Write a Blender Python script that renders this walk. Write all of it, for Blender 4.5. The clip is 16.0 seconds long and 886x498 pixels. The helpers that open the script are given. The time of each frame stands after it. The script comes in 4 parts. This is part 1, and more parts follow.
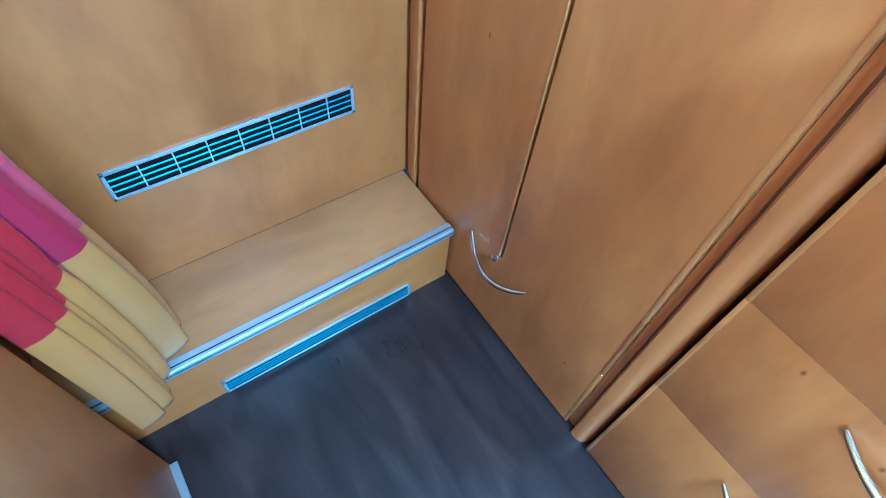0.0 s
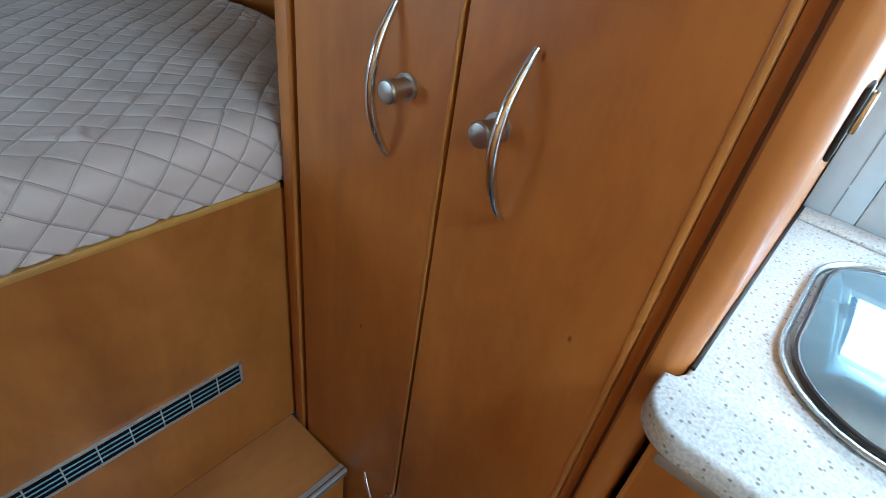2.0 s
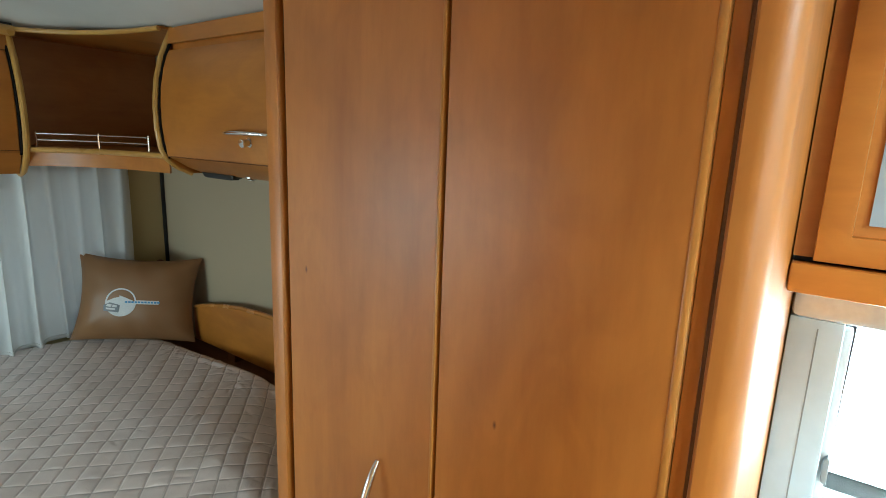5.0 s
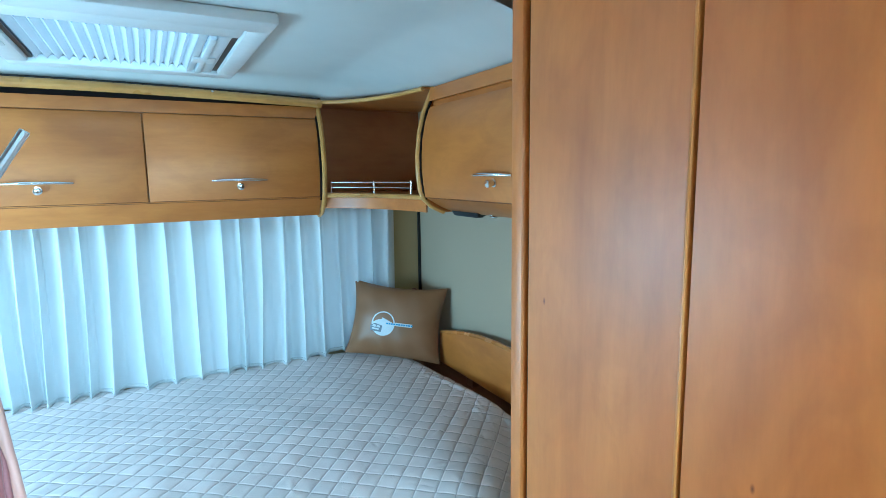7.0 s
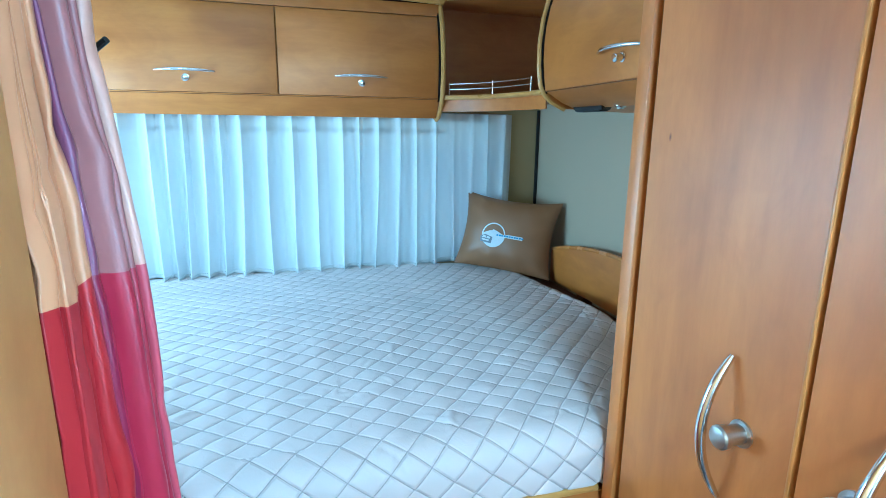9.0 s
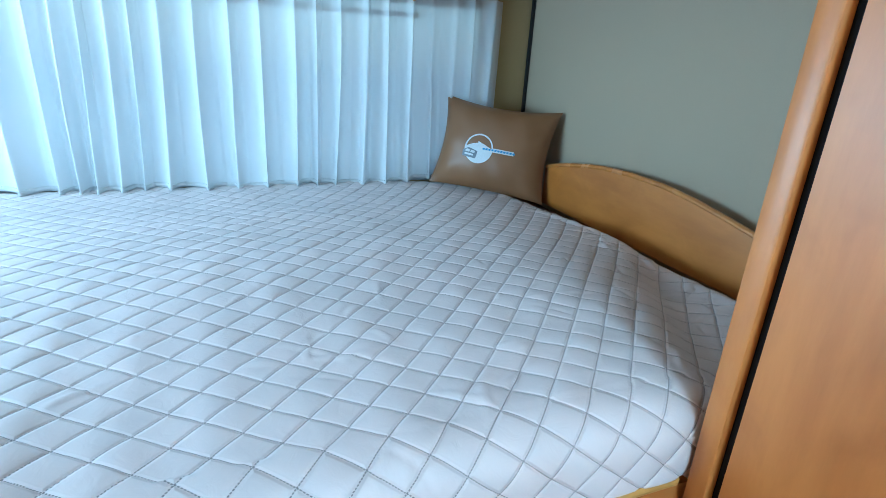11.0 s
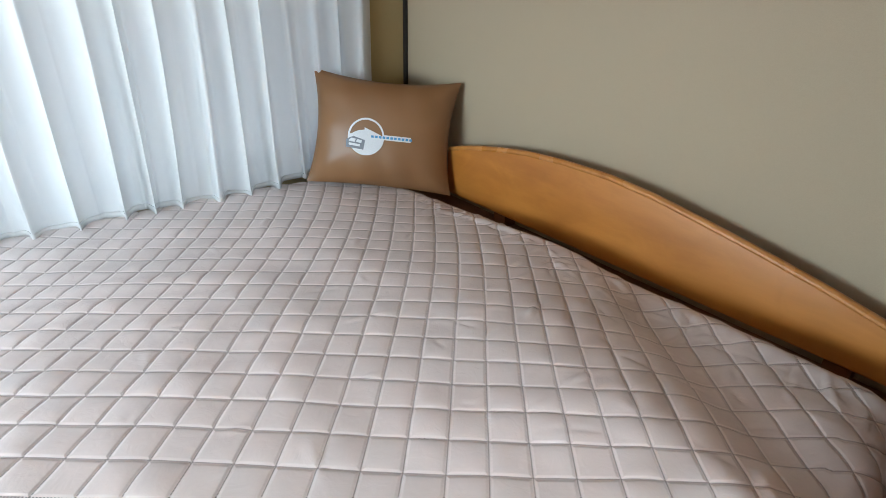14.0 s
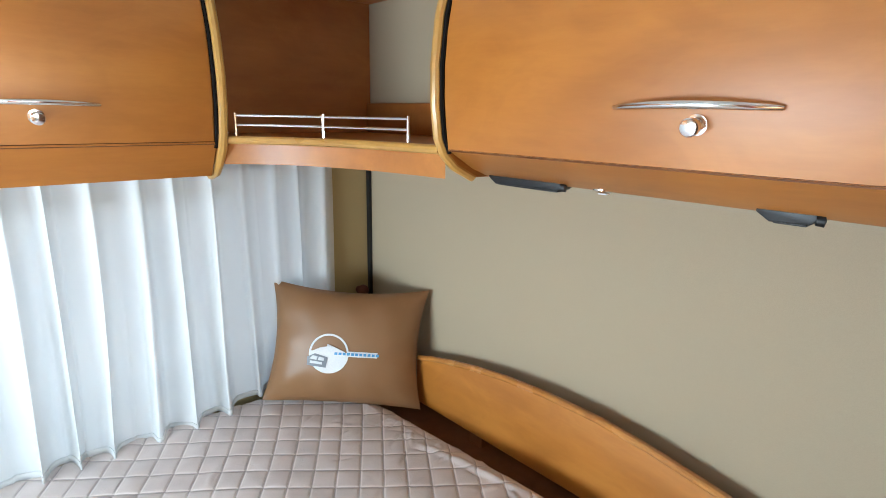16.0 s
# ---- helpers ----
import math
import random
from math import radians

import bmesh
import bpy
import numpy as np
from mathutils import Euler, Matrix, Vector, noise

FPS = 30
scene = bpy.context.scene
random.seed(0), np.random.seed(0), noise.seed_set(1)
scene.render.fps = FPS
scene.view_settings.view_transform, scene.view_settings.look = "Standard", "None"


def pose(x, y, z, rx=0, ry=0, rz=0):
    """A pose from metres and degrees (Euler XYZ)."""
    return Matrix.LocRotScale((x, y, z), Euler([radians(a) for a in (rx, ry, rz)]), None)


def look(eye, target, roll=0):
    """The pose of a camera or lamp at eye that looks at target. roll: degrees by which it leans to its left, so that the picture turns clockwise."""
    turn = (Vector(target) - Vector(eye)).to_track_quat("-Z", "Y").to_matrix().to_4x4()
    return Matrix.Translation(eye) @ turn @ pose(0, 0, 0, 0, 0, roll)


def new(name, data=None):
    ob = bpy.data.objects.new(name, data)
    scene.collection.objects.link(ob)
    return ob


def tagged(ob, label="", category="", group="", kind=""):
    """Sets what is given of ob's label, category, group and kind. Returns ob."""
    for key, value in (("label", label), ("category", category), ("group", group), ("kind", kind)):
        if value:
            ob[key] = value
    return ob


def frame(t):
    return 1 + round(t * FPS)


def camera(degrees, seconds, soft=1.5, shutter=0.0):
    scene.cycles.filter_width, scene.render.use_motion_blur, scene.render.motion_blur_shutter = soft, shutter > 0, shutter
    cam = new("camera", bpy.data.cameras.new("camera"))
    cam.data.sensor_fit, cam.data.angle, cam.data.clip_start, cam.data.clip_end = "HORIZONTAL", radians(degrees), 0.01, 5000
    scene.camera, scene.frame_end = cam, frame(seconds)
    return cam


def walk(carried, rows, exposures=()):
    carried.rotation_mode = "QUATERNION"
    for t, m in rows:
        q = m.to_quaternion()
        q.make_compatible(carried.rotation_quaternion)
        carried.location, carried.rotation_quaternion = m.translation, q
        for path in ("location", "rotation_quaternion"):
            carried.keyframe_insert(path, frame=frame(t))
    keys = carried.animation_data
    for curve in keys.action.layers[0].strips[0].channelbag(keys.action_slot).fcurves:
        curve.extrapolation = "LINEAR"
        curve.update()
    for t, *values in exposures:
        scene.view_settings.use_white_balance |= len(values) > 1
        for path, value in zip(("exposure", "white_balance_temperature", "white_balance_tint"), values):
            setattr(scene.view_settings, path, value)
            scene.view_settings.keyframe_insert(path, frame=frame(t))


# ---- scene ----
# x to the kitchen side, y towards the rear of the van, z up from the aisle floor
cam = camera(79.3, 16.0, soft=0.5)
PATH = [
    (0, (-0.45, 0.492, 1.072), (0.292, 1.382, -0.559), 6.8),
    (0.5, (-0.444, 0.499, 1.135), (0.403, 1.436, -0.416), 6.9),
    (1, (-0.447, 0.509, 1.193), (0.556, 1.456, -0.256), 7.7),
    (1.5, (-0.441, 0.51, 1.255), (0.726, 1.468, -0.057), 9.1),
    (2, (-0.443, 0.521, 1.304), (0.856, 1.466, 0.111), 9.4),
    (2.5, (-0.437, 0.53, 1.366), (0.938, 1.513, 0.297), 8.1),
    (3, (-0.441, 0.534, 1.418), (1.01, 1.551, 0.49), 6.5),
    (3.5, (-0.445, 0.532, 1.475), (1.079, 1.579, 0.712), 5.8),
    (4, (-0.455, 0.521, 1.529), (1.124, 1.597, 0.94), 4.9),
    (4.2, (-0.463, 0.515, 1.547), (1.134, 1.596, 1.017), 4.2),
    (6.3, (-0.512, 0.491, 1.646), (0.806, 1.97, 1.367), -0.8),
    (6.5, (-0.51, 0.49, 1.64), (0.703, 2.056, 1.361), -0.9),
    (7, (-0.511, 0.488, 1.604), (0.443, 2.224, 1.324), -0.8),
    (7.5, (-0.506, 0.476, 1.579), (0.23, 2.307, 1.256), -1.1),
    (8, (-0.5, 0.453, 1.539), (0.108, 2.328, 1.201), -1.0),
    (8.5, (-0.494, 0.459, 1.476), (0.062, 2.343, 1.1), -0.3),
    (9, (-0.486, 0.493, 1.418), (0.053, 2.369, 0.982), 0.6),
    (9.2, (-0.482, 0.511, 1.399), (0.044, 2.383, 0.933), 0.8),
    (11.3, (-0.498, 0.871, 1.305), (0.297, 2.558, 0.584), 3.7),
    (11.5, (-0.494, 0.901, 1.303), (0.358, 2.552, 0.563), 3.8),
    (12, (-0.496, 0.973, 1.297), (0.498, 2.532, 0.533), 3.7),
    (12.5, (-0.498, 1.043, 1.302), (0.537, 2.554, 0.497), 2.4),
    (13, (-0.497, 1.106, 1.32), (0.552, 2.587, 0.481), 1.5),
    (13.5, (-0.473, 1.159, 1.34), (0.616, 2.597, 0.477), 1.1),
    (14, (-0.437, 1.2, 1.376), (0.69, 2.597, 0.494), 1.4),
    (14.5, (-0.396, 1.231, 1.417), (0.784, 2.607, 0.572), 1.8),
    (15, (-0.359, 1.263, 1.475), (0.887, 2.643, 0.738), 1.2),
    (15.5, (-0.351, 1.31, 1.535), (0.952, 2.68, 0.882), 1.5),
    (16, (-0.351, 1.346, 1.585), (0.975, 2.762, 1.099), 1.1),
]
EXPOSURES = [(0.0, 1.38, 3250, -16), (0.5, 1.1, 3400, -18), (1.0, 0.65, 4200, -20), (1.5, 0.05, 4900, -9), (2.0, -0.45, 5350, -2), (2.5, -0.72, 5700, 1), (3.5, -0.5, 6450, 3), (4.2, -0.3, 6550, 2),
             (6.3, 0.68, 4850, -24), (7.0, 0.88, 4200, -19), (8.0, 0.93, 4050, -18), (9.2, 0.9, 4000, -20), (11.3, 0.75, 4600, -9), (12.5, 0.85, 5700, 3), (14.5, 1.1, 6050, 5), (16.0, 1.42, 6000, 4)]
walk(cam, [(t, look(eye, target, roll)) for t, eye, target, roll in PATH], EXPOSURES)

# ---- world and light ----
world = bpy.data.worlds.new("sky")
scene.world = world
world.use_nodes = True
wn = world.node_tree
sky = wn.nodes.new("ShaderNodeTexSky")
sky.sky_type, sky.sun_disc = "NISHITA", False
sky.sun_elevation, sky.sun_rotation = radians(50), radians(200)
wn.nodes["Background"].inputs["Strength"].default_value = 0.15
wn.links.new(sky.outputs["Color"], wn.nodes["Background"].inputs["Color"])


def area(name, eye, target, w, h, watts, colour):
    lamp = bpy.data.lights.new(name, "AREA")
    lamp.shape, lamp.size, lamp.size_y, lamp.energy, lamp.color = "RECTANGLE", w, h, watts, colour
    ob = new(name, lamp)
    ob.matrix_world = look(eye, target)
    return ob


DAY = (0.80, 0.91, 1.0)
area("daylight_kitchen_window", (0.64, 0.08, 1.2), (0, 0.08, 1.1), 0.72, 0.36, 15, DAY)
area("daylight_rear_window", (-0.545, 2.78, 1.18), (-0.545, 0, 1.1), 1.78, 0.54, 1.05, (0.90, 0.94, 0.98))
area("daylight_roof_light", (-0.525, 1.985, 2.03), (-0.525, 1.985, 0), 0.40, 0.52, 0.5, DAY)
# fill lamp added beyond the bed's left side; no window is seen there
area("unseen_bedside_fill", (-1.66, 1.85, 1.24), (0, 1.80, 1.15), 0.95, 0.42, 14.5, DAY)
# added fill from the cab end, as from an assumed windscreen out of view
area("unseen_windscreen_fill", (-0.5, -3.05, 1.35), (-0.5, 0, 1.2), 1.7, 0.8, 22, DAY)
# unseen fill lamp added to brighten the wardrobe doors from the left
area("unseen_side_fill", (-1.66, -0.95, 1.30), (0, -0.95, 1.2), 1.1, 0.5, 42, DAY)
# overhead fill added out of view to light floor, step and upper doors
area("unseen_aisle_fill", (-0.28, -0.28, 1.99), (-0.28, -0.28, 0), 0.36, 0.36, 29, DAY)

# ---- materials ----


def material(name):
    m = bpy.data.materials.new(name)
    m.use_nodes = True
    return m, m.node_tree, m.node_tree.nodes["Principled BSDF"]


def node(tree, kind, **inputs):
    n = tree.nodes.new(kind)
    for k, v in inputs.items():
        n.inputs[k.replace("_", " ")].default_value = v
    return n


def ramp(tree, source, stops):
    r = tree.nodes.new("ShaderNodeValToRGB")
    while len(r.color_ramp.elements) < len(stops):
        r.color_ramp.elements.new(0.5)
    for e, (p, c) in zip(r.color_ramp.elements, stops):
        e.position, e.color = p, (*c, 1)
    tree.links.new(source, r.inputs["Fac"])
    return r.outputs["Color"]


def coords(tree, scale, kind="Object"):
    tc = tree.nodes.new("ShaderNodeTexCoord")
    mp = tree.nodes.new("ShaderNodeMapping")
    mp.inputs["Scale"].default_value = scale
    tree.links.new(tc.outputs[kind], mp.inputs["Vector"])
    return mp.outputs["Vector"]


def mix(tree, a, b, fac, mode="MULTIPLY"):
    n = tree.nodes.new("ShaderNodeMixRGB")
    n.blend_type = mode
    n.inputs["Fac"].default_value = fac
    tree.links.new(a, n.inputs["Color1"])
    tree.links.new(b, n.inputs["Color2"])
    return n.outputs["Color"]


def bump(tree, bsdf, height, strength, distance):
    b = node(tree, "ShaderNodeBump", Strength=strength, Distance=distance)
    tree.links.new(height, b.inputs["Height"])
    tree.links.new(b.outputs["Normal"], bsdf.inputs["Normal"])


def wood(name, light, dark, grain=(9, 9, 0.9), rough=0.42, coat=0.22, knots=0.0, cloud=0.45):
    """Veneer: streaky grain, cloudy figure, fine pores and a few pin knots."""
    m, t, b = material(name)
    v = coords(t, grain)
    n1 = node(t, "ShaderNodeTexNoise", Scale=1.6, Detail=5.0, Roughness=0.55, Distortion=0.6)
    t.links.new(v, n1.inputs["Vector"])
    c = ramp(t, n1.outputs["Fac"], [(0.30, dark), (0.52, tuple((p + q) / 2 for p, q in zip(light, dark))), (0.72, light)])
    n2 = node(t, "ShaderNodeTexNoise", Scale=14.0, Detail=4.0, Roughness=0.7)
    t.links.new(v, n2.inputs["Vector"])
    fine = ramp(t, n2.outputs["Fac"], [(0.35, (0.88, 0.84, 0.80)), (0.60, (1, 1, 1))])
    c = mix(t, c, fine, 0.45)
    n3 = node(t, "ShaderNodeTexNoise", Scale=3.0, Detail=3.0, Roughness=0.55, Distortion=0.8)
    t.links.new(coords(t, tuple(0.6 + 0.12 * g for g in grain)), n3.inputs["Vector"])
    blot = ramp(t, n3.outputs["Fac"], [(0.36, (0.58, 0.49, 0.42)), (0.48, (0.86, 0.82, 0.78)), (0.62, (1, 1, 1))])
    c = mix(t, c, blot, cloud)
    n4 = node(t, "ShaderNodeTexNoise", Scale=11.0, Detail=3.0, Roughness=0.6, Distortion=1.2)
    t.links.new(coords(t, tuple(0.5 + 0.10 * g for g in grain)), n4.inputs["Vector"])
    c = mix(t, c, ramp(t, n4.outputs["Fac"], [(0.38, (0.80, 0.74, 0.68)), (0.56, (1, 1, 1)), (0.70, (1.0, 0.97, 0.90))]), 0.42)
    if knots:
        sep = t.nodes.new("ShaderNodeSeparateXYZ")
        t.links.new(coords(t, (1, 1, 1)), sep.inputs["Vector"])
        plus = t.nodes.new("ShaderNodeMath")
        t.links.new(sep.outputs["X"], plus.inputs[0]); t.links.new(sep.outputs["Y"], plus.inputs[1])
        wide = t.nodes.new("ShaderNodeMath"); wide.operation = "MULTIPLY"; wide.inputs[1].default_value = 9.0
        high = t.nodes.new("ShaderNodeMath"); high.operation = "MULTIPLY"; high.inputs[1].default_value = 4.2
        t.links.new(plus.outputs[0], wide.inputs[0]); t.links.new(sep.outputs["Z"], high.inputs[0])
        flat = t.nodes.new("ShaderNodeCombineXYZ")
        t.links.new(wide.outputs[0], flat.inputs["X"]); t.links.new(high.outputs[0], flat.inputs["Y"])
        vor = t.nodes.new("ShaderNodeTexVoronoi")
        vor.voronoi_dimensions = "2D"
        vor.inputs["Scale"].default_value = 1.0
        t.links.new(flat.outputs["Vector"], vor.inputs["Vector"])
        spot = ramp(t, vor.outputs["Distance"], [(0.0, (0.20, 0.12, 0.08)), (0.012, (0.50, 0.40, 0.32)), (0.028, (1, 1, 1))])
        some = t.nodes.new("ShaderNodeSeparateColor")
        t.links.new(vor.outputs["Color"], some.inputs["Color"])
        gate = t.nodes.new("ShaderNodeMath"); gate.operation = "GREATER_THAN"; gate.inputs[1].default_value = 1 - knots
        t.links.new(some.outputs["Red"], gate.inputs[0])
        mk = t.nodes.new("ShaderNodeMixRGB"); mk.blend_type = "MULTIPLY"
        t.links.new(gate.outputs[0], mk.inputs["Fac"]); t.links.new(c, mk.inputs["Color1"]); t.links.new(spot, mk.inputs["Color2"])
        c = mk.outputs["Color"]
    t.links.new(c, b.inputs["Base Color"])
    r = node(t, "ShaderNodeMapRange")
    r.inputs["To Min"].default_value, r.inputs["To Max"].default_value = rough - 0.08, rough + 0.12
    t.links.new(n3.outputs["Fac"], r.inputs["Value"])
    t.links.new(r.outputs["Result"], b.inputs["Roughness"])
    b.inputs["Coat Weight"].default_value, b.inputs["Coat Roughness"].default_value = coat, 0.32
    bump(t, b, n2.outputs["Fac"], 0.06, 0.002)
    return m


def plain(name, colour, rough=0.5, metal=0.0, vary=0.1, scale=40.0, rel=0.0, dist=0.001):
    m, t, b = material(name)
    n = node(t, "ShaderNodeTexNoise", Scale=scale, Detail=4.0)
    t.links.new(coords(t, (1, 1, 1)), n.inputs["Vector"])
    lo = tuple(c * (1 - vary) for c in colour)
    t.links.new(ramp(t, n.outputs["Fac"], [(0.3, lo), (0.7, colour)]), b.inputs["Base Color"])
    b.inputs["Roughness"].default_value, b.inputs["Metallic"].default_value = rough, metal
    if rel:
        bump(t, b, n.outputs["Fac"], rel, dist)
    return m


PEAR = wood("pear_wood", (0.57, 0.222, 0.044), (0.41, 0.138, 0.022), grain=(5, 5, 0.8), knots=0.16)
PEAR_FLAT = wood("pear_wood_lengthwise", (0.57, 0.232, 0.041), (0.43, 0.152, 0.021), grain=(0.8, 5, 5))
PEAR_SIDE = wood("pear_wood_crosswise", (0.57, 0.232, 0.041), (0.43, 0.152, 0.021), grain=(5, 0.8, 5))
PANEL = wood("light_pear_panel", (0.51, 0.202, 0.043), (0.36, 0.128, 0.022), grain=(4, 4, 1.2), rough=0.36, knots=0.12)
# glossy tread; part of its grey sheen is put into the paler colour
TREADWOOD = wood("sheened_tread_veneer", (0.50, 0.230, 0.070), (0.40, 0.165, 0.044), grain=(0.8, 5, 5), rough=0.34, coat=0.5)
MIDWOOD = wood("brown_shelf_veneer", (0.46, 0.185, 0.045), (0.34, 0.120, 0.026), grain=(0.8, 5, 5))
HONEY = wood("honey_partition_veneer", (0.60, 0.315, 0.090), (0.47, 0.225, 0.055), grain=(4, 4, 1.2), rough=0.40)
HEADWOOD = wood("golden_headboard_veneer", (0.57, 0.238, 0.044), (0.43, 0.156, 0.024), grain=(5, 0.8, 5), rough=0.36, coat=0.2)
DARKWOOD = wood("dark_pear_wood", (0.24, 0.095, 0.035), (0.16, 0.058, 0.02))
TRIM = wood("beech_trim", (0.62, 0.36, 0.095), (0.50, 0.27, 0.062), grain=(4, 4, 4), rough=0.28, coat=0.4)
SEAM = wood("seam_lipping", (0.56, 0.25, 0.060), (0.44, 0.18, 0.036), rough=0.28, coat=0.3)
EDGE = wood("lipped_edge", (0.60, 0.27, 0.065), (0.47, 0.19, 0.040), rough=0.25, coat=0.4)
BLACK = plain("black_gap", (0.012, 0.009, 0.008), 0.8, vary=0.3)
BLACK.node_tree.nodes["Principled BSDF"].inputs["Specular IOR Level"].default_value = 0.08
RUBBER = plain("black_plastic", (0.011, 0.011, 0.012), 0.45, vary=0.2)
CHROME = plain("chrome", (0.78, 0.78, 0.79), 0.14, 1.0, 0.06)
SATIN = plain("satin_nickel", (0.52, 0.51, 0.49), 0.32, 1.0, 0.08)
ALU = plain("brushed_aluminium", (0.66, 0.69, 0.70), 0.40, 0.7, 0.10, 90)
SLAT = plain("dull_anodised_slat", (0.10, 0.19, 0.24), 0.42, 0.5, 0.15, 60)
WHITEPLASTIC = plain("white_plastic", (0.74, 0.75, 0.74), 0.38, vary=0.05)
GREYPLASTIC = plain("light_grey_plastic", (0.62, 0.64, 0.65), 0.42, vary=0.05)
GREYDARK = plain("mid_grey_plastic", (0.25, 0.27, 0.28), 0.45, vary=0.08)
CEILING = plain("pale_ceiling_board", (0.66, 0.67, 0.64), 0.62, vary=0.05, scale=8)
BEIGE = plain("beige_wall_fabric", (0.43, 0.355, 0.245), 0.85, vary=0.08, scale=900, rel=0.25, dist=0.0008)
OLIVE = plain("olive_wall_fabric", (0.42, 0.33, 0.16), 0.85, vary=0.10, scale=900, rel=0.25, dist=0.0008)
LEATHER = plain("tan_leatherette", (0.255, 0.130, 0.055), 0.42, vary=0.14, scale=7, rel=0.12, dist=0.004)
INK = plain("white_embroidery", (0.74, 0.76, 0.77), 0.7, vary=0.10, scale=300)
INKBLUE = plain("blue_embroidery", (0.10, 0.33, 0.60), 0.7, vary=0.10, scale=300)
INKGREY = plain("grey_embroidery", (0.22, 0.24, 0.27), 0.7, vary=0.10, scale=300)
FRAMEGREY = plain("blue_grey_window_plastic", (0.46, 0.54, 0.59), 0.42, vary=0.05)


def quilt_material():
    m, t, b = material("quilted_satin")
    uv = coords(t, (1, 1, 1), "UV")
    sep = t.nodes.new("ShaderNodeSeparateXYZ")
    t.links.new(uv, sep.inputs["Vector"])
    masks, valleys = [], []
    for axis, other in (("X", "Y"), ("Y", "X")):
        pp = t.nodes.new("ShaderNodeMath"); pp.operation = "PINGPONG"; pp.inputs[1].default_value = 0.5
        t.links.new(sep.outputs[axis], pp.inputs[0])
        near = t.nodes.new("ShaderNodeMath"); near.operation = "LESS_THAN"; near.inputs[1].default_value = 0.021
        t.links.new(pp.outputs[0], near.inputs[0])
        dash = t.nodes.new("ShaderNodeMath"); dash.operation = "MULTIPLY"; dash.inputs[1].default_value = 13.0
        t.links.new(sep.outputs[other], dash.inputs[0])
        fr = t.nodes.new("ShaderNodeMath"); fr.operation = "FRACT"
        t.links.new(dash.outputs[0], fr.inputs[0])
        on = t.nodes.new("ShaderNodeMath"); on.operation = "LESS_THAN"; on.inputs[1].default_value = 0.6
        t.links.new(fr.outputs[0], on.inputs[0])
        both = t.nodes.new("ShaderNodeMath"); both.operation = "MULTIPLY"
        t.links.new(near.outputs[0], both.inputs[0]); t.links.new(on.outputs[0], both.inputs[1])
        masks.append(both.outputs[0])
        valleys.append(pp.outputs[0])
    mx = t.nodes.new("ShaderNodeMath"); mx.operation = "MAXIMUM"
    t.links.new(masks[0], mx.inputs[0]); t.links.new(masks[1], mx.inputs[1])
    n = node(t, "ShaderNodeTexNoise", Scale=6.0, Detail=4.0)
    t.links.new(coords(t, (1, 1, 1)), n.inputs["Vector"])
    c = ramp(t, n.outputs["Fac"], [(0.3, (0.550, 0.480, 0.450)), (0.7, (0.645, 0.553, 0.520))])
    mixer = t.nodes.new("ShaderNodeMixRGB")
    t.links.new(mx.outputs[0], mixer.inputs["Fac"])
    t.links.new(c, mixer.inputs["Color1"])
    # stitch colour, darkened so that it also paints the shade in the creases
    mixer.inputs["Color2"].default_value = (0.17, 0.145, 0.135, 1)
    t.links.new(mixer.outputs["Color"], b.inputs["Base Color"])
    b.inputs["Roughness"].default_value = 0.5
    b.inputs["Specular IOR Level"].default_value = 0.4
    b.inputs["Sheen Weight"].default_value = 0.15
    n2 = node(t, "ShaderNodeTexNoise", Scale=38.0, Detail=4.0, Distortion=2.2)
    t.links.new(coords(t, (1, 1, 1)), n2.inputs["Vector"])
    low = t.nodes.new("ShaderNodeMath"); low.operation = "MINIMUM"
    t.links.new(valleys[0], low.inputs[0]); t.links.new(valleys[1], low.inputs[1])
    rise = node(t, "ShaderNodeMapRange")
    rise.interpolation_type = "SMOOTHERSTEP"
    rise.inputs["From Max"].default_value = 0.12
    t.links.new(low.outputs[0], rise.inputs["Value"])
    add = t.nodes.new("ShaderNodeMath"); add.operation = "MULTIPLY_ADD"; add.inputs[1].default_value = 0.30
    t.links.new(n2.outputs["Fac"], add.inputs[0]); t.links.new(rise.outputs["Result"], add.inputs[2])
    bump(t, b, add.outputs[0], 0.50, 0.0028)
    return m


QUILT = quilt_material()


def sheer_material(name, through_, clear):
    m, t, b = material(name)
    n = node(t, "ShaderNodeTexNoise", Scale=4.0, Detail=3.0)
    t.links.new(coords(t, (1, 1, 0.3)), n.inputs["Vector"])
    c = ramp(t, n.outputs["Fac"], [(0.3, (0.68, 0.68, 0.67)), (0.7, (0.78, 0.78, 0.77))])
    t.links.new(c, b.inputs["Base Color"])
    b.inputs["Roughness"].default_value = 0.8
    tr = t.nodes.new("ShaderNodeBsdfTranslucent")
    tr.inputs["Color"].default_value = (0.89, 0.90, 0.90, 1)
    cl = t.nodes.new("ShaderNodeBsdfTransparent")
    m1, m2 = t.nodes.new("ShaderNodeMixShader"), t.nodes.new("ShaderNodeMixShader")
    m1.inputs["Fac"].default_value, m2.inputs["Fac"].default_value = through_, clear
    t.links.new(b.outputs["BSDF"], m1.inputs[1]); t.links.new(tr.outputs["BSDF"], m1.inputs[2])
    t.links.new(m1.outputs["Shader"], m2.inputs[1]); t.links.new(cl.outputs["BSDF"], m2.inputs[2])
    t.links.new(m2.outputs["Shader"], t.nodes["Material Output"].inputs["Surface"])
    return m


SHEER = sheer_material("white_sheer_curtain", 0.24, 0.08)
BLIND = sheer_material("white_pleated_blind", 0.30, 0.0)


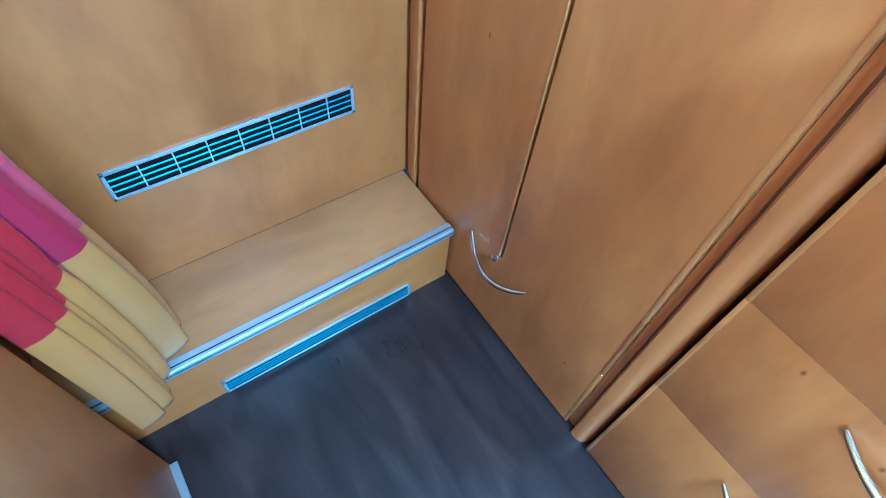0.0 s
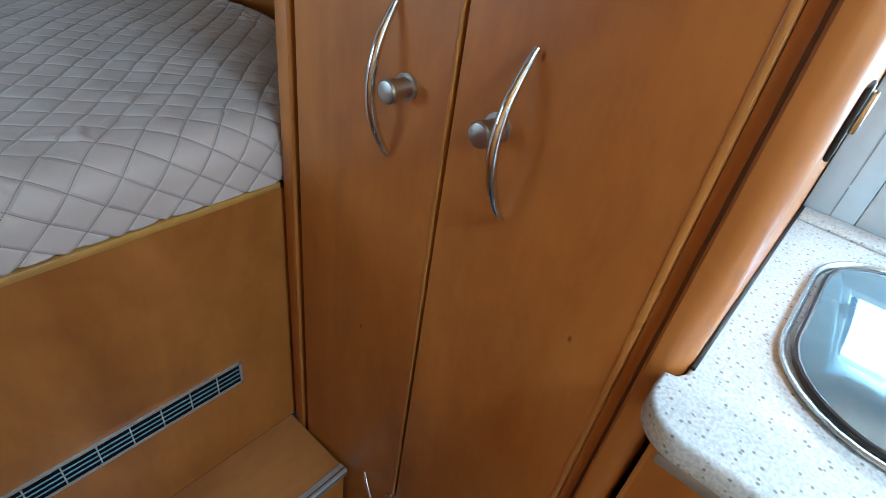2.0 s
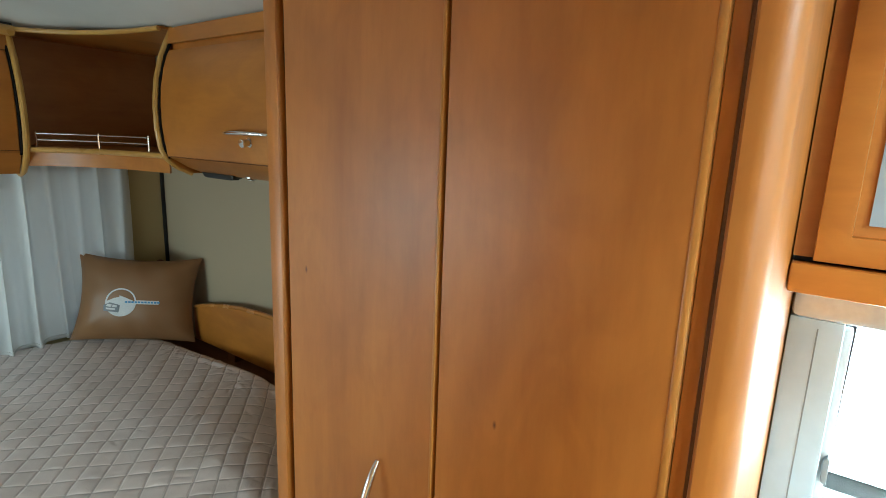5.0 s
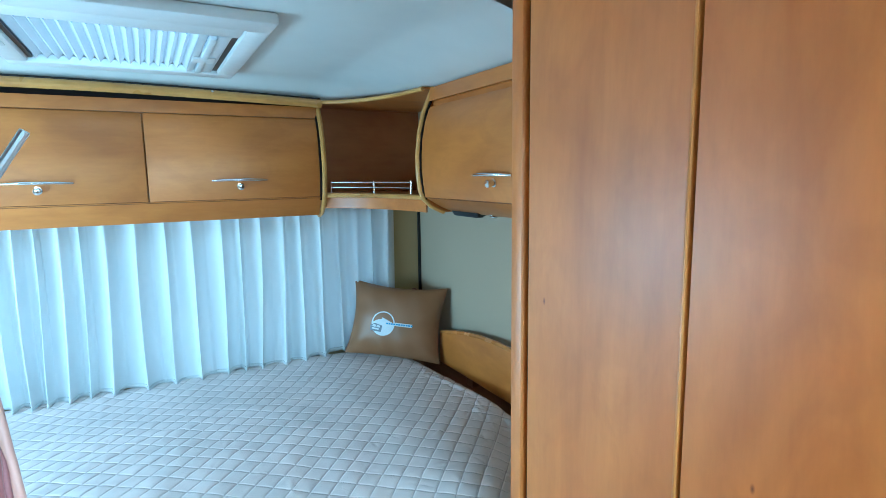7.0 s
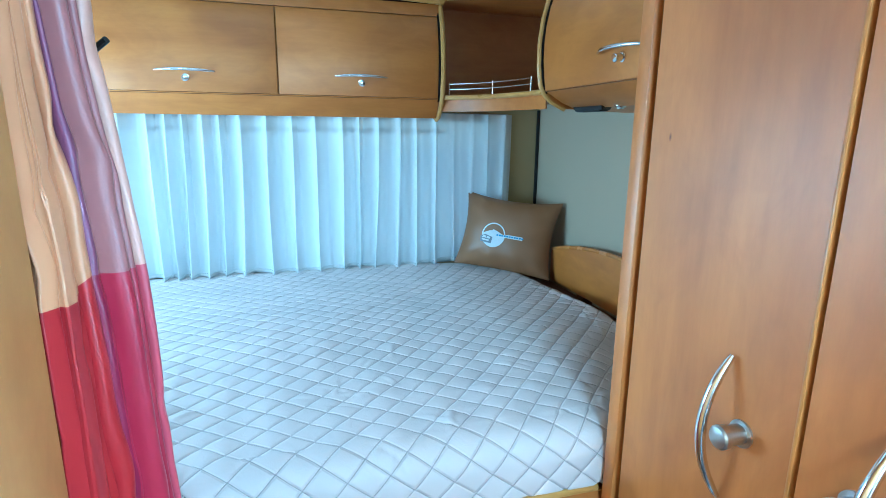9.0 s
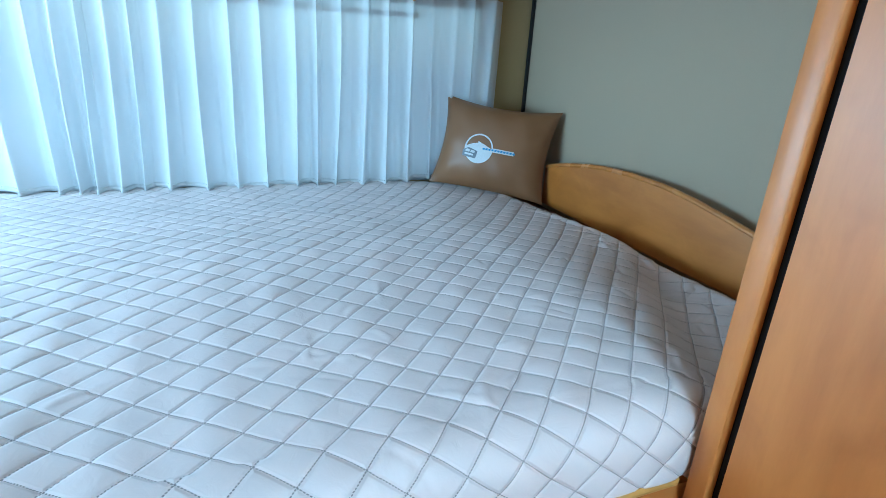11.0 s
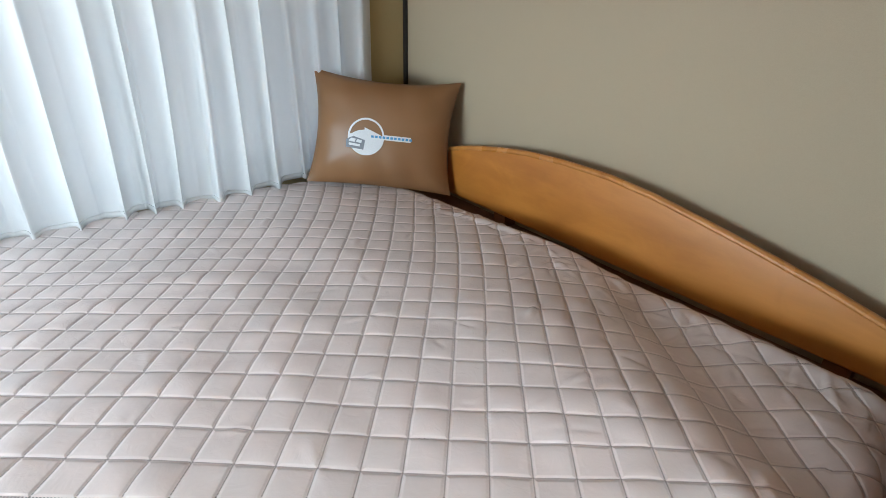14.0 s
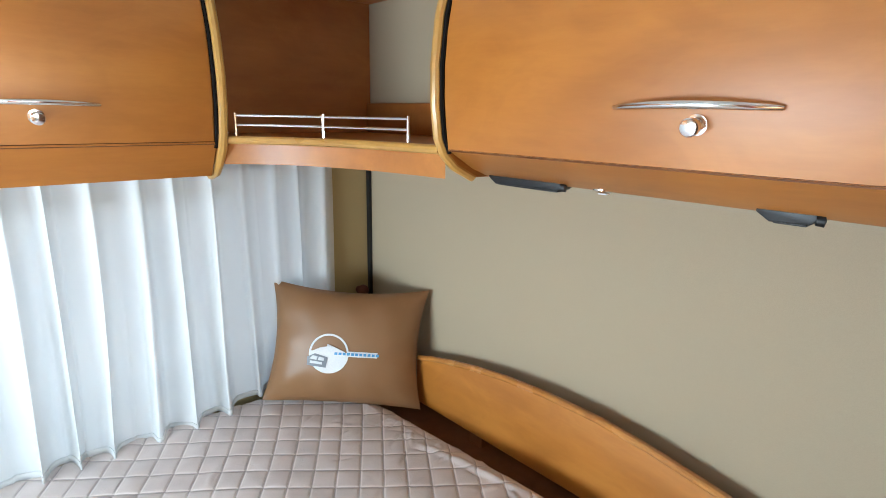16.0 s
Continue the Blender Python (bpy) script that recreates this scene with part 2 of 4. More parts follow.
def band_material():
    """Shiny curtain cloth woven in broad bands of pink, sand, magenta and cream."""
    m, t, b = material("banded_taffeta")
    uv = coords(t, (1, 1, 1), "UV")
    sep = t.nodes.new("ShaderNodeSeparateXYZ")
    t.links.new(uv, sep.inputs["Vector"])

    def bands(stops):
        r = t.nodes.new("ShaderNodeValToRGB")
        r.color_ramp.interpolation = "CONSTANT"
        while len(r.color_ramp.elements) < len(stops):
            r.color_ramp.elements.new(0.5)
        for e, (p, c) in zip(r.color_ramp.elements, stops):
            e.position, e.color = p, (*c, 1)
        t.links.new(sep.outputs["Y"], r.inputs["Fac"])
        return r.outputs["Color"]
    rose, sand, magenta, cream = (0.55, 0.16, 0.16), (0.52, 0.245, 0.115), (0.28, 0.010, 0.036), (0.45, 0.195, 0.032)
    one = bands([(0.0, cream), (0.185, (0.30, 0.010, 0.015)), (0.645, sand), (0.795, rose)])
    two = bands([(0.0, (0.44, 0.205, 0.042)), (0.185, magenta), (0.645, (0.29, 0.115, 0.110)), (0.795, (0.56, 0.17, 0.17))])
    three = bands([(0.0, (0.42, 0.180, 0.040)), (0.185, (0.42, 0.06, 0.09)), (0.645, (0.62, 0.36, 0.28)), (0.795, (0.50, 0.22, 0.20))])
    fr = t.nodes.new("ShaderNodeMath"); fr.operation = "FRACT"
    t.links.new(sep.outputs["X"], fr.inputs[0])
    g1 = t.nodes.new("ShaderNodeMath"); g1.operation = "GREATER_THAN"; g1.inputs[1].default_value = 0.519
    g2 = t.nodes.new("ShaderNodeMath"); g2.operation = "GREATER_THAN"; g2.inputs[1].default_value = 0.808
    t.links.new(fr.outputs[0], g1.inputs[0]); t.links.new(fr.outputs[0], g2.inputs[0])
    a = t.nodes.new("ShaderNodeMixRGB"); d = t.nodes.new("ShaderNodeMixRGB")
    t.links.new(g1.outputs[0], a.inputs["Fac"]); t.links.new(one, a.inputs["Color1"]); t.links.new(two, a.inputs["Color2"])
    t.links.new(g2.outputs[0], d.inputs["Fac"]); t.links.new(a.outputs["Color"], d.inputs["Color1"]); t.links.new(three, d.inputs["Color2"])
    # a violet strip multiplies the colour beside the mauve width
    g3 = t.nodes.new("ShaderNodeMath"); g3.operation = "COMPARE"; g3.inputs[1].default_value, g3.inputs[2].default_value = 0.548, 0.026
    t.links.new(fr.outputs[0], g3.inputs[0])
    violet = t.nodes.new("ShaderNodeMixRGB"); violet.blend_type = "MULTIPLY"
    violet.inputs["Color2"].default_value = (0.58, 0.45, 0.95, 1)
    t.links.new(g3.outputs[0], violet.inputs["Fac"]); t.links.new(d.outputs["Color"], violet.inputs["Color1"])
    t.links.new(violet.outputs["Color"], b.inputs["Base Color"])
    b.inputs["Roughness"].default_value = 0.36
    b.inputs["Sheen Weight"].default_value = 0.05
    n = node(t, "ShaderNodeTexNoise", Scale=160.0, Detail=2.0)
    t.links.new(coords(t, (1, 1, 0.1)), n.inputs["Vector"])
    bump(t, b, n.outputs["Fac"], 0.12, 0.001)
    return m


BANDS = band_material()


def speckled(name):
    m, t, b = material(name)
    v = node(t, "ShaderNodeTexVoronoi", Scale=110.0)
    t.links.new(coords(t, (1, 1, 1)), v.inputs["Vector"])
    n = node(t, "ShaderNodeTexNoise", Scale=260.0, Detail=2.0)
    t.links.new(coords(t, (1, 1, 1)), n.inputs["Vector"])
    spots = ramp(t, v.outputs["Distance"], [(0.0, (0.16, 0.14, 0.13)), (0.16, (0.30, 0.26, 0.24)), (0.24, (1, 1, 1))])
    base = ramp(t, n.outputs["Fac"], [(0.38, (0.52, 0.56, 0.58)), (0.6, (0.68, 0.72, 0.74))])
    t.links.new(mix(t, base, spots, 0.75), b.inputs["Base Color"])
    b.inputs["Roughness"].default_value = 0.3
    return m


SPECKLE = speckled("speckled_worktop")


def floor_material():
    m, t, b = material("dark_wood_vinyl")
    n1 = node(t, "ShaderNodeTexNoise", Scale=2.2, Detail=6.0, Roughness=0.65, Distortion=0.7)
    t.links.new(coords(t, (7, 1.2, 1)), n1.inputs["Vector"])
    c = ramp(t, n1.outputs["Fac"], [(0.32, (0.012, 0.007, 0.006)), (0.54, (0.034, 0.020, 0.017)), (0.75, (0.062, 0.038, 0.031))])
    n2 = node(t, "ShaderNodeTexNoise", Scale=5.0, Detail=3.0)
    t.links.new(coords(t, (1, 1, 1)), n2.inputs["Vector"])
    c = mix(t, c, ramp(t, n2.outputs["Fac"], [(0.3, (0.7, 0.7, 0.72)), (0.7, (1, 1, 1))]), 0.8)
    t.links.new(c, b.inputs["Base Color"])
    r = node(t, "ShaderNodeMapRange")
    r.inputs["To Min"].default_value, r.inputs["To Max"].default_value = 0.22, 0.38
    t.links.new(n2.outputs["Fac"], r.inputs["Value"])
    t.links.new(r.outputs["Result"], b.inputs["Roughness"])
    bump(t, b, n1.outputs["Fac"], 0.06, 0.002)
    return m


FLOOR = floor_material()


def glass_material(name, tint=(1, 1, 1), rough=0.0):
    m, t, b = material(name)
    b.inputs["Base Color"].default_value = (*tint, 1)
    b.inputs["Roughness"].default_value = rough
    b.inputs["Transmission Weight"].default_value = 1.0
    b.inputs["IOR"].default_value = 1.45
    return m


GLASS = glass_material("clear_glass")
STEEL = plain("stainless_steel", (0.55, 0.58, 0.60), 0.24, 1.0, 0.1, 60)

# ---- building helpers ----


def finish(name, bm, mat, parent=None, label="", smooth=True, angle=35):
    me = bpy.data.meshes.new(name)
    bm.normal_update()
    lay = bm.faces.layers.int.get("level")
    for f in bm.faces:
        f.smooth = smooth and not (lay and f[lay])
    bm.to_mesh(me)
    bm.free()
    me.materials.append(mat)
    if smooth:
        me.set_sharp_from_angle(angle=radians(angle))
    ob = new(name, me)
    if parent is not None:
        ob.parent = parent
    if label:
        tagged(ob, label)
    return ob


def part(name, bm, mat, parent, label=""):
    return finish(name, bm, mat, parent, label)


def thing(name, label, category, group="", at=(0, 0, 0)):
    ob = new(name)
    ob.empty_display_size = 0.05
    ob.location = at
    return tagged(ob, label, category, group)


def structure(name, bm, mat, label, category=""):
    return tagged(finish(name, bm, mat), label, category or name.split("_")[0], kind="structure")


def box(lo, hi, bevel=0.0, bm=None, seg=2):
    bm = bm or bmesh.new()
    lay = bm.faces.layers.int.get("level") or bm.faces.layers.int.new("level")
    made = bmesh.ops.create_cube(bm, size=1.0)["verts"]
    for v in made:
        v.co = Vector([lo[i] + (v.co[i] + 0.5) * (hi[i] - lo[i]) for i in range(3)])
    if bevel:
        edges = {e for v in made for e in v.link_edges}
        bmesh.ops.bevel(bm, geom=list(edges), offset=bevel, segments=seg, affect="EDGES", profile=0.5)
        bm.normal_update()
        for f in bm.faces:
            if max(abs(c) for c in f.normal) > 0.9995:
                f[lay] = 1
    return bm


def boxes(items, bevel=0.0):
    bm = bmesh.new()
    for lo, hi in items:
        box(lo, hi, bevel, bm)
    return bm


def slab(outline, axis, a, b, bevel=0.0, seg=2):
    """A flat outline of 2D points pushed from a to b along an axis; the points are the other two axes in order."""
    bm = bmesh.new()

    def at(p, d):
        q = [p[0], p[1]]
        q.insert(axis, d)
        return Vector(q)
    low = [bm.verts.new(at(p, a)) for p in outline]
    high = [bm.verts.new(at(p, b)) for p in outline]
    n = len(outline)
    caps = [bm.faces.new(low), bm.faces.new(high)]
    for i in range(n):
        bm.faces.new((low[i], low[(i + 1) % n], high[(i + 1) % n], high[i]))
    bmesh.ops.recalc_face_normals(bm, faces=bm.faces)
    if bevel:
        edges = {e for f in caps for e in f.edges}
        bmesh.ops.bevel(bm, geom=list(edges), offset=bevel, segments=seg, affect="EDGES", profile=0.5)
    return bm


def tube(points, radius, sides=10, bm=None, flat=1.0):
    """A round bar along points; radius may be a number or one per point. flat squeezes its height."""
    bm = bm or bmesh.new()
    pts = [Vector(p) for p in points]
    radii = radius if isinstance(radius, (list, tuple)) else [radius] * len(pts)
    rings, side = [], None
    for i, p in enumerate(pts):
        way = (pts[min(i + 1, len(pts) - 1)] - pts[max(i - 1, 0)]).normalized()
        if side is None:
            side = way.orthogonal().normalized()
        side = (side - way * side.dot(way)).normalized()
        up = way.cross(side)
        rings.append([bm.verts.new(p + radii[i] * (math.cos(k * math.tau / sides) * side + flat * math.sin(k * math.tau / sides) * up)) for k in range(sides)])
    for r, q in zip(rings, rings[1:]):
        for k in range(sides):
            bm.faces.new((r[k], r[(k + 1) % sides], q[(k + 1) % sides], q[k]))
    bm.faces.new(rings[0][::-1])
    bm.faces.new(rings[-1])
    bmesh.ops.recalc_face_normals(bm, faces=bm.faces)
    return bm


def lathe(profile, axis_from, axis_way, sides=24):
    """Rounds of (distance along the axis, radius)."""
    o, w = Vector(axis_from), Vector(axis_way).normalized()
    u = w.orthogonal().normalized()
    v = w.cross(u)
    bm = bmesh.new()
    rings = [[bm.verts.new(o + w * d + max(r, 0.0003) * (math.cos(k * math.tau / sides) * u + math.sin(k * math.tau / sides) * v)) for k in range(sides)] for d, r in profile]
    for r, q in zip(rings, rings[1:]):
        for k in range(sides):
            bm.faces.new((r[k], r[(k + 1) % sides], q[(k + 1) % sides], q[k]))
    bm.faces.new(rings[0][::-1])
    bm.faces.new(rings[-1])
    bmesh.ops.recalc_face_normals(bm, faces=bm.faces)
    return bm


def grid_mesh(name, pos, uv, mat, parent=None, label="", thick=0.0):
    """A sheet from an array of points (rows, columns, 3), with its own woven coordinates."""
    r, c = pos.shape[:2]
    idx = np.arange(r * c).reshape(r, c)
    faces = np.stack([idx[:-1, :-1], idx[:-1, 1:], idx[1:, 1:], idx[1:, :-1]], -1).reshape(-1, 4)
    me = bpy.data.meshes.new(name)
    me.from_pydata(pos.reshape(-1, 3).tolist(), [], faces.tolist())
    layer = me.uv_layers.new(name="weave")
    flat = uv.reshape(-1, 2)[faces.reshape(-1)]
    layer.data.foreach_set("uv", flat.astype(np.float32).ravel())
    me.materials.append(mat)
    me.shade_smooth()
    ob = new(name, me)
    if thick:
        s = ob.modifiers.new("cloth", "SOLIDIFY")
        s.thickness, s.offset = thick, -1
    if parent is not None:
        ob.parent = parent
    if label:
        tagged(ob, label)
    return ob


# ---- setting ----
CEIL = 1.930
XR, XL, YB, YF = 0.535, -1.62, 2.605, -3.0
FLOOR_Z = 0.015
ASPHALT = plain("grey_asphalt", (0.055, 0.055, 0.055), 0.9, vary=0.4, scale=20, rel=0.3, dist=0.004)
structure("ground", box((-60, -60, -0.75), (60, 60, -0.70)), ASPHALT, "grey asphalt ground under the parked van", "ground")
structure("floor", box((XL - 0.05, YF, -0.05), (0.62, 1.22, FLOOR_Z)), FLOOR, "dark brown wood-look vinyl floor of the aisle", "floor")
# both openings are added to let in the bedside and aisle-side fill lamps
structure("wall_left", boxes([((XL - 0.05, YF, -0.05), (XL, YB + 0.06, 1.05)), ((XL - 0.05, YF, 1.55), (XL, YB + 0.06, CEIL + 0.05)),
                              ((XL - 0.05, YF, 1.05), (XL, -1.5, 1.55)), ((XL - 0.05, -0.4, 1.05), (XL, 1.37, 1.55)), ((XL - 0.05, 2.33, 1.05), (XL, YB + 0.06, 1.55)), ((XL - 0.05, 1.3701, 1.45), (XL, 2.3299, 1.55))]), BEIGE, "plain beige outer side wall", "wall")
# front bulkhead, out of view, with an assumed windscreen opening for the added fill lamp
structure("wall_front", boxes([((XL, YF - 0.05, -0.05), (0.62, YF, 0.95)), ((XL, YF - 0.05, 1.75), (0.62, YF, CEIL + 0.05)),
                               ((XL, YF - 0.05, 0.95), (-1.35, YF, 1.75)), ((0.35, YF - 0.05, 0.95), (0.62, YF, 1.75))]), BEIGE, "plain wall closing the cab end", "wall")
# kitchen side wall with its window opening
WY0, WY1, WZ0, WZ1 = -0.30, 0.46, 1.035, 1.345
structure("wall_kitchen", boxes([((0.55, YF, 0.0), (0.60, 0.55, WZ0 - 0.02)), ((0.55, YF, WZ1 + 0.02), (0.60, 0.55, CEIL)),
                                 ((0.55, YF, WZ0 - 0.02), (0.60, WY0 - 0.02, WZ1 + 0.02)), ((0.55, WY1 + 0.02, WZ0 - 0.02), (0.60, 0.55, WZ1 + 0.02))]), GREYPLASTIC, "pale grey side wall behind the kitchen", "wall")
structure("wall_right", box((XR, 0.551, 0.0), (0.60, YB + 0.06, CEIL)), BEIGE, "beige fabric-lined side wall beside the bed", "wall")
# rear wall with the bedroom window opening
RX0, RX1, RZ0, RZ1 = -1.45, 0.36, 0.905, 1.452
structure("wall_rear", boxes([((XL, YB, 0.0), (XR, YB + 0.06, RZ0)), ((XL, YB, RZ1), (XR, YB + 0.06, CEIL)),
                              ((XL, YB, RZ0), (RX0, YB + 0.06, RZ1)), ((RX1, YB, RZ0), (XR, YB + 0.06, RZ1))]), OLIVE, "olive brown fabric-lined rear wall", "wall")
structure("trim_corner", box((XR - 0.012, YB - 0.012, 0.8), (XR, YB, 1.5), 0.003), RUBBER, "dark vertical corner strip between two walls", "trim")
# ceiling with two roof openings; the one over the aisle is added for a fill lamp
SX0, SX1, SY0, SY1 = -0.752, -0.30, 1.70, 2.272
AX0, AX1, AY0, AY1 = -0.48, -0.08, -0.48, -0.08
structure("ceiling", boxes([((XL, YF, CEIL), (0.62, AY0, CEIL + 0.04)), ((XL, AY1, CEIL), (0.62, SY0, CEIL + 0.04)), ((XL, SY1, CEIL), (0.62, YB + 0.06, CEIL + 0.04)),
                            ((XL, SY0, CEIL), (SX0, SY1, CEIL + 0.04)), ((SX1, SY0, CEIL), (0.62, SY1, CEIL + 0.04)),
                            ((XL, AY0, CEIL), (AX0, AY1, CEIL + 0.04)), ((AX1, AY0, CEIL), (0.62, AY1, CEIL + 0.04))]), CEILING, "pale smooth ceiling board", "ceiling")
structure("wall_partition", box((-0.80, -0.1, 0.0), (-0.668, 0.936, CEIL), 0.004), HONEY, "honey-coloured wood partition beside the aisle", "wall")
structure("wall_bed_jamb", box((-0.76, 1.14, 0.0), (-0.70, 1.19, CEIL)), PANEL, "narrow wood jamb beside the bed opening", "wall")
structure("wall_step_side", box((-0.80, 0.9365, 0.0), (-0.765, 1.19, CEIL)), PANEL, "wood side wall beside the step", "wall")
structure("trim_partition_foot", box((-0.669, -0.1, FLOOR_Z), (-0.654, 0.930, FLOOR_Z + 0.006), 0.002), ALU, "slim aluminium strip on the floor along the partition", "trim")


def smooth(x):
    x = np.clip(x, 0, 1)
    return x * x * (3 - 2 * x)


def header_curve(z, back=0.0):
    """The trim over the bed opening bows towards the rear."""
    pts = []
    for i in range(19):
        x = -0.764 + (0.762) * i / 18
        pts.append((x, 1.185 + back + 0.155 * (1 - ((x + 0.764) / 0.764) ** 2) ** 0.75, z))
    return pts


structure("trim_header", slab([p[:2] for p in header_curve(0)] + [p[:2] for p in reversed(header_curve(0, 0.02))], 2, 1.886, CEIL), PEAR_FLAT, "bowed wood fascia above the bed opening", "trim")
structure("trim_header_edge", tube(header_curve(1.884, 0.010), 0.0085, 10), TRIM, "rounded yellow beech edge under the fascia", "trim")


def cove():
    """The ceiling curves down to the cupboards along the rear and the side."""
    xs, ys = np.linspace(XL + 0.01, XR - 0.002, 70), np.linspace(1.36, YB - 0.002, 60)
    Y, X = np.meshgrid(ys, xs, indexing="ij")
    drop = 0.062 * np.clip(smooth((Y - 2.335) / 0.16) + smooth((X - 0.02) / 0.30), 0, 1)
    bm = bmesh.new()
    vs = [[bm.verts.new((X[i, j], Y[i, j], CEIL - 0.0004 - drop[i, j])) for j in range(70)] for i in range(60)]
    for i in range(59):
        for j in range(69):
            if drop[i:i + 2, j:j + 2].max() > 0.0005:
                bm.faces.new((vs[i][j], vs[i][j + 1], vs[i + 1][j + 1], vs[i + 1][j]))
    bmesh.ops.delete(bm, geom=[v for v in bm.verts if not v.link_faces], context="VERTS")
    return bm


structure("ceiling_cove", cove(), CEILING, "pale ceiling board curving down to the cupboards", "ceiling")

# ---- step and bed front ----
YSTEP, YFRONT, ZSTEP, ZBED = 1.0, 1.195, 0.197, 0.825


def vent_grille(name, x0, x1, y, z0, z1, cells, slats, label):
    g = thing(name, label, "vent grille", at=(0, 0, 0))
    part("backing", box((x0 + 0.003, y - 0.003, z0 + 0.003), (x1 - 0.003, y - 0.0005, z1 - 0.003)), BLACK, g, "dark slot behind the slats")
    part("frame", boxes([((x0, y - 0.0048, z1 - 0.006), (x1, y, z1)), ((x0, y - 0.0048, z0), (x1, y, z0 + 0.006)),
                         ((x0, y - 0.0048, z0), (x0 + 0.006, y, z1)), ((x1 - 0.006, y - 0.0048, z0), (x1, y, z1))], 0.001), ALU, g)
    h = (z1 - z0 - 0.012) / slats
    for i in range(1, slats):
        zz = z0 + 0.006 + i * h
        part("slat", slab([(y - 0.0044, zz - 0.0014), (y - 0.0030, zz + 0.0002), (y - 0.0030, zz + 0.0012), (y - 0.0044, zz - 0.0004)], 0, x0 + 0.006, x1 - 0.006), SLAT, g)
    for i in range(1, cells):
        xx = x0 + (x1 - x0) * i / cells
        part("bar", box((xx - 0.0012, y - 0.0046, z0 + 0.006), (xx + 0.0012, y - 0.003, z1 - 0.006)), ALU, g)
    return g


step = thing("step", "low wood-faced step with an aluminium nosing before the bed", "step")
part("tread", box((-0.764, YSTEP + 0.004, ZSTEP - 0.018), (-0.007, YFRONT, ZSTEP), 0.002), TREADWOOD, step)
part("riser", box((-0.764, YSTEP + 0.006, 0.0), (-0.007, YSTEP + 0.022, ZSTEP - 0.018)), PEAR_FLAT, step)
part("nosing", slab([(YSTEP - 0.004, ZSTEP - 0.015), (YSTEP + 0.004, ZSTEP - 0.015), (YSTEP + 0.004, ZSTEP), (YSTEP + 0.018, ZSTEP), (YSTEP + 0.018, ZSTEP + 0.003), (YSTEP - 0.001, ZSTEP + 0.003), (YSTEP - 0.004, ZSTEP)], 0, -0.764, -0.006, 0.0008), ALU, step, "ribbed aluminium nosing")
part("groove", boxes([((-0.764, YSTEP - 0.0045, ZSTEP - 0.008), (-0.007, YSTEP - 0.0037, ZSTEP - 0.0064)), ((-0.764, YSTEP + 0.004, ZSTEP + 0.0028), (-0.007, YSTEP + 0.0062, ZSTEP + 0.0034))]), RUBBER, step)
vent_grille("vent_grille", -0.530, -0.106, YSTEP + 0.006, 0.018, 0.067, 1, 4, "low aluminium vent grille in the step riser")

bed = thing("bed", "built-in wooden bed with a beech top edge above the step", "bed")
part("front_panel", box((-0.764, YFRONT, ZSTEP), (0.018, YFRONT + 0.018, ZBED - 0.010)), PANEL, bed)
part("top_edge", box((-0.764, YFRONT - 0.003, ZBED - 0.010), (-0.002, YFRONT + 0.022, ZBED + 0.004), 0.004), TRIM, bed, "yellow beech lip along the top")
part("slatted_deck", box((XL + 0.01, YFRONT + 0.03, ZBED - 0.04), (XR - 0.004, YB - 0.004, ZBED - 0.012)), DARKWOOD, bed)
part("left_panel", box((XL + 0.01, YFRONT, 0.0), (-0.764, YFRONT + 0.018, ZBED)), PANEL, bed)
vent_grille("vent_grille", -0.530, -0.113, YFRONT, 0.409, 0.468, 8, 4, "long slatted aluminium vent grille in the bed front")

# ---- bed ----
# one quilting diamond: a stitched crossing and the steps to its two neighbours
KNOT, STEP_A, STEP_B = (-0.2187, 1.3963), (0.03328, -0.02756), (0.02995, 0.03309)


def weave(x, y):
    """Counts of stitch lines in both directions; the cloth is drawn out a little towards the far corner."""
    det = STEP_A[0] * STEP_B[1] - STEP_A[1] * STEP_B[0]
    dx, dy = x - KNOT[0], y - KNOT[1]
    p = (dx * STEP_B[1] - dy * STEP_B[0]) / det
    q = (dy * STEP_A[0] - dx * STEP_A[1]) / det
    a = 0.031 + 0.998 * p - 0.0249 * q - 0.0003 * p * p + 0.0016 * p * q + 0.00315 * q * q - 0.00003 * q ** 3 - 0.00026 * p * q * q
    b = 0.012 - 0.0082 * p + 1.022 * q - 0.00036 * p * p + 0.00464 * p * q - 0.00796 * q * q + 0.00002 * q ** 3 - 0.00024 * p * q * q
    return a, b


def fold(s, r):
    """Distance inward and drop of cloth laid over a rounded edge, for s metres of cloth inward from the edge's crown."""
    q = r * math.pi / 2
    inward = np.where(s > q, s - q + r, np.where(s > 0, r * (1 - np.cos(np.clip(s, 0, q) / r)), 0.0))
    drop = np.where(s > q, 0.0, np.where(s > 0, r * (1 - np.sin(np.clip(s, 0, q) / r)), r - s))
    return inward, drop


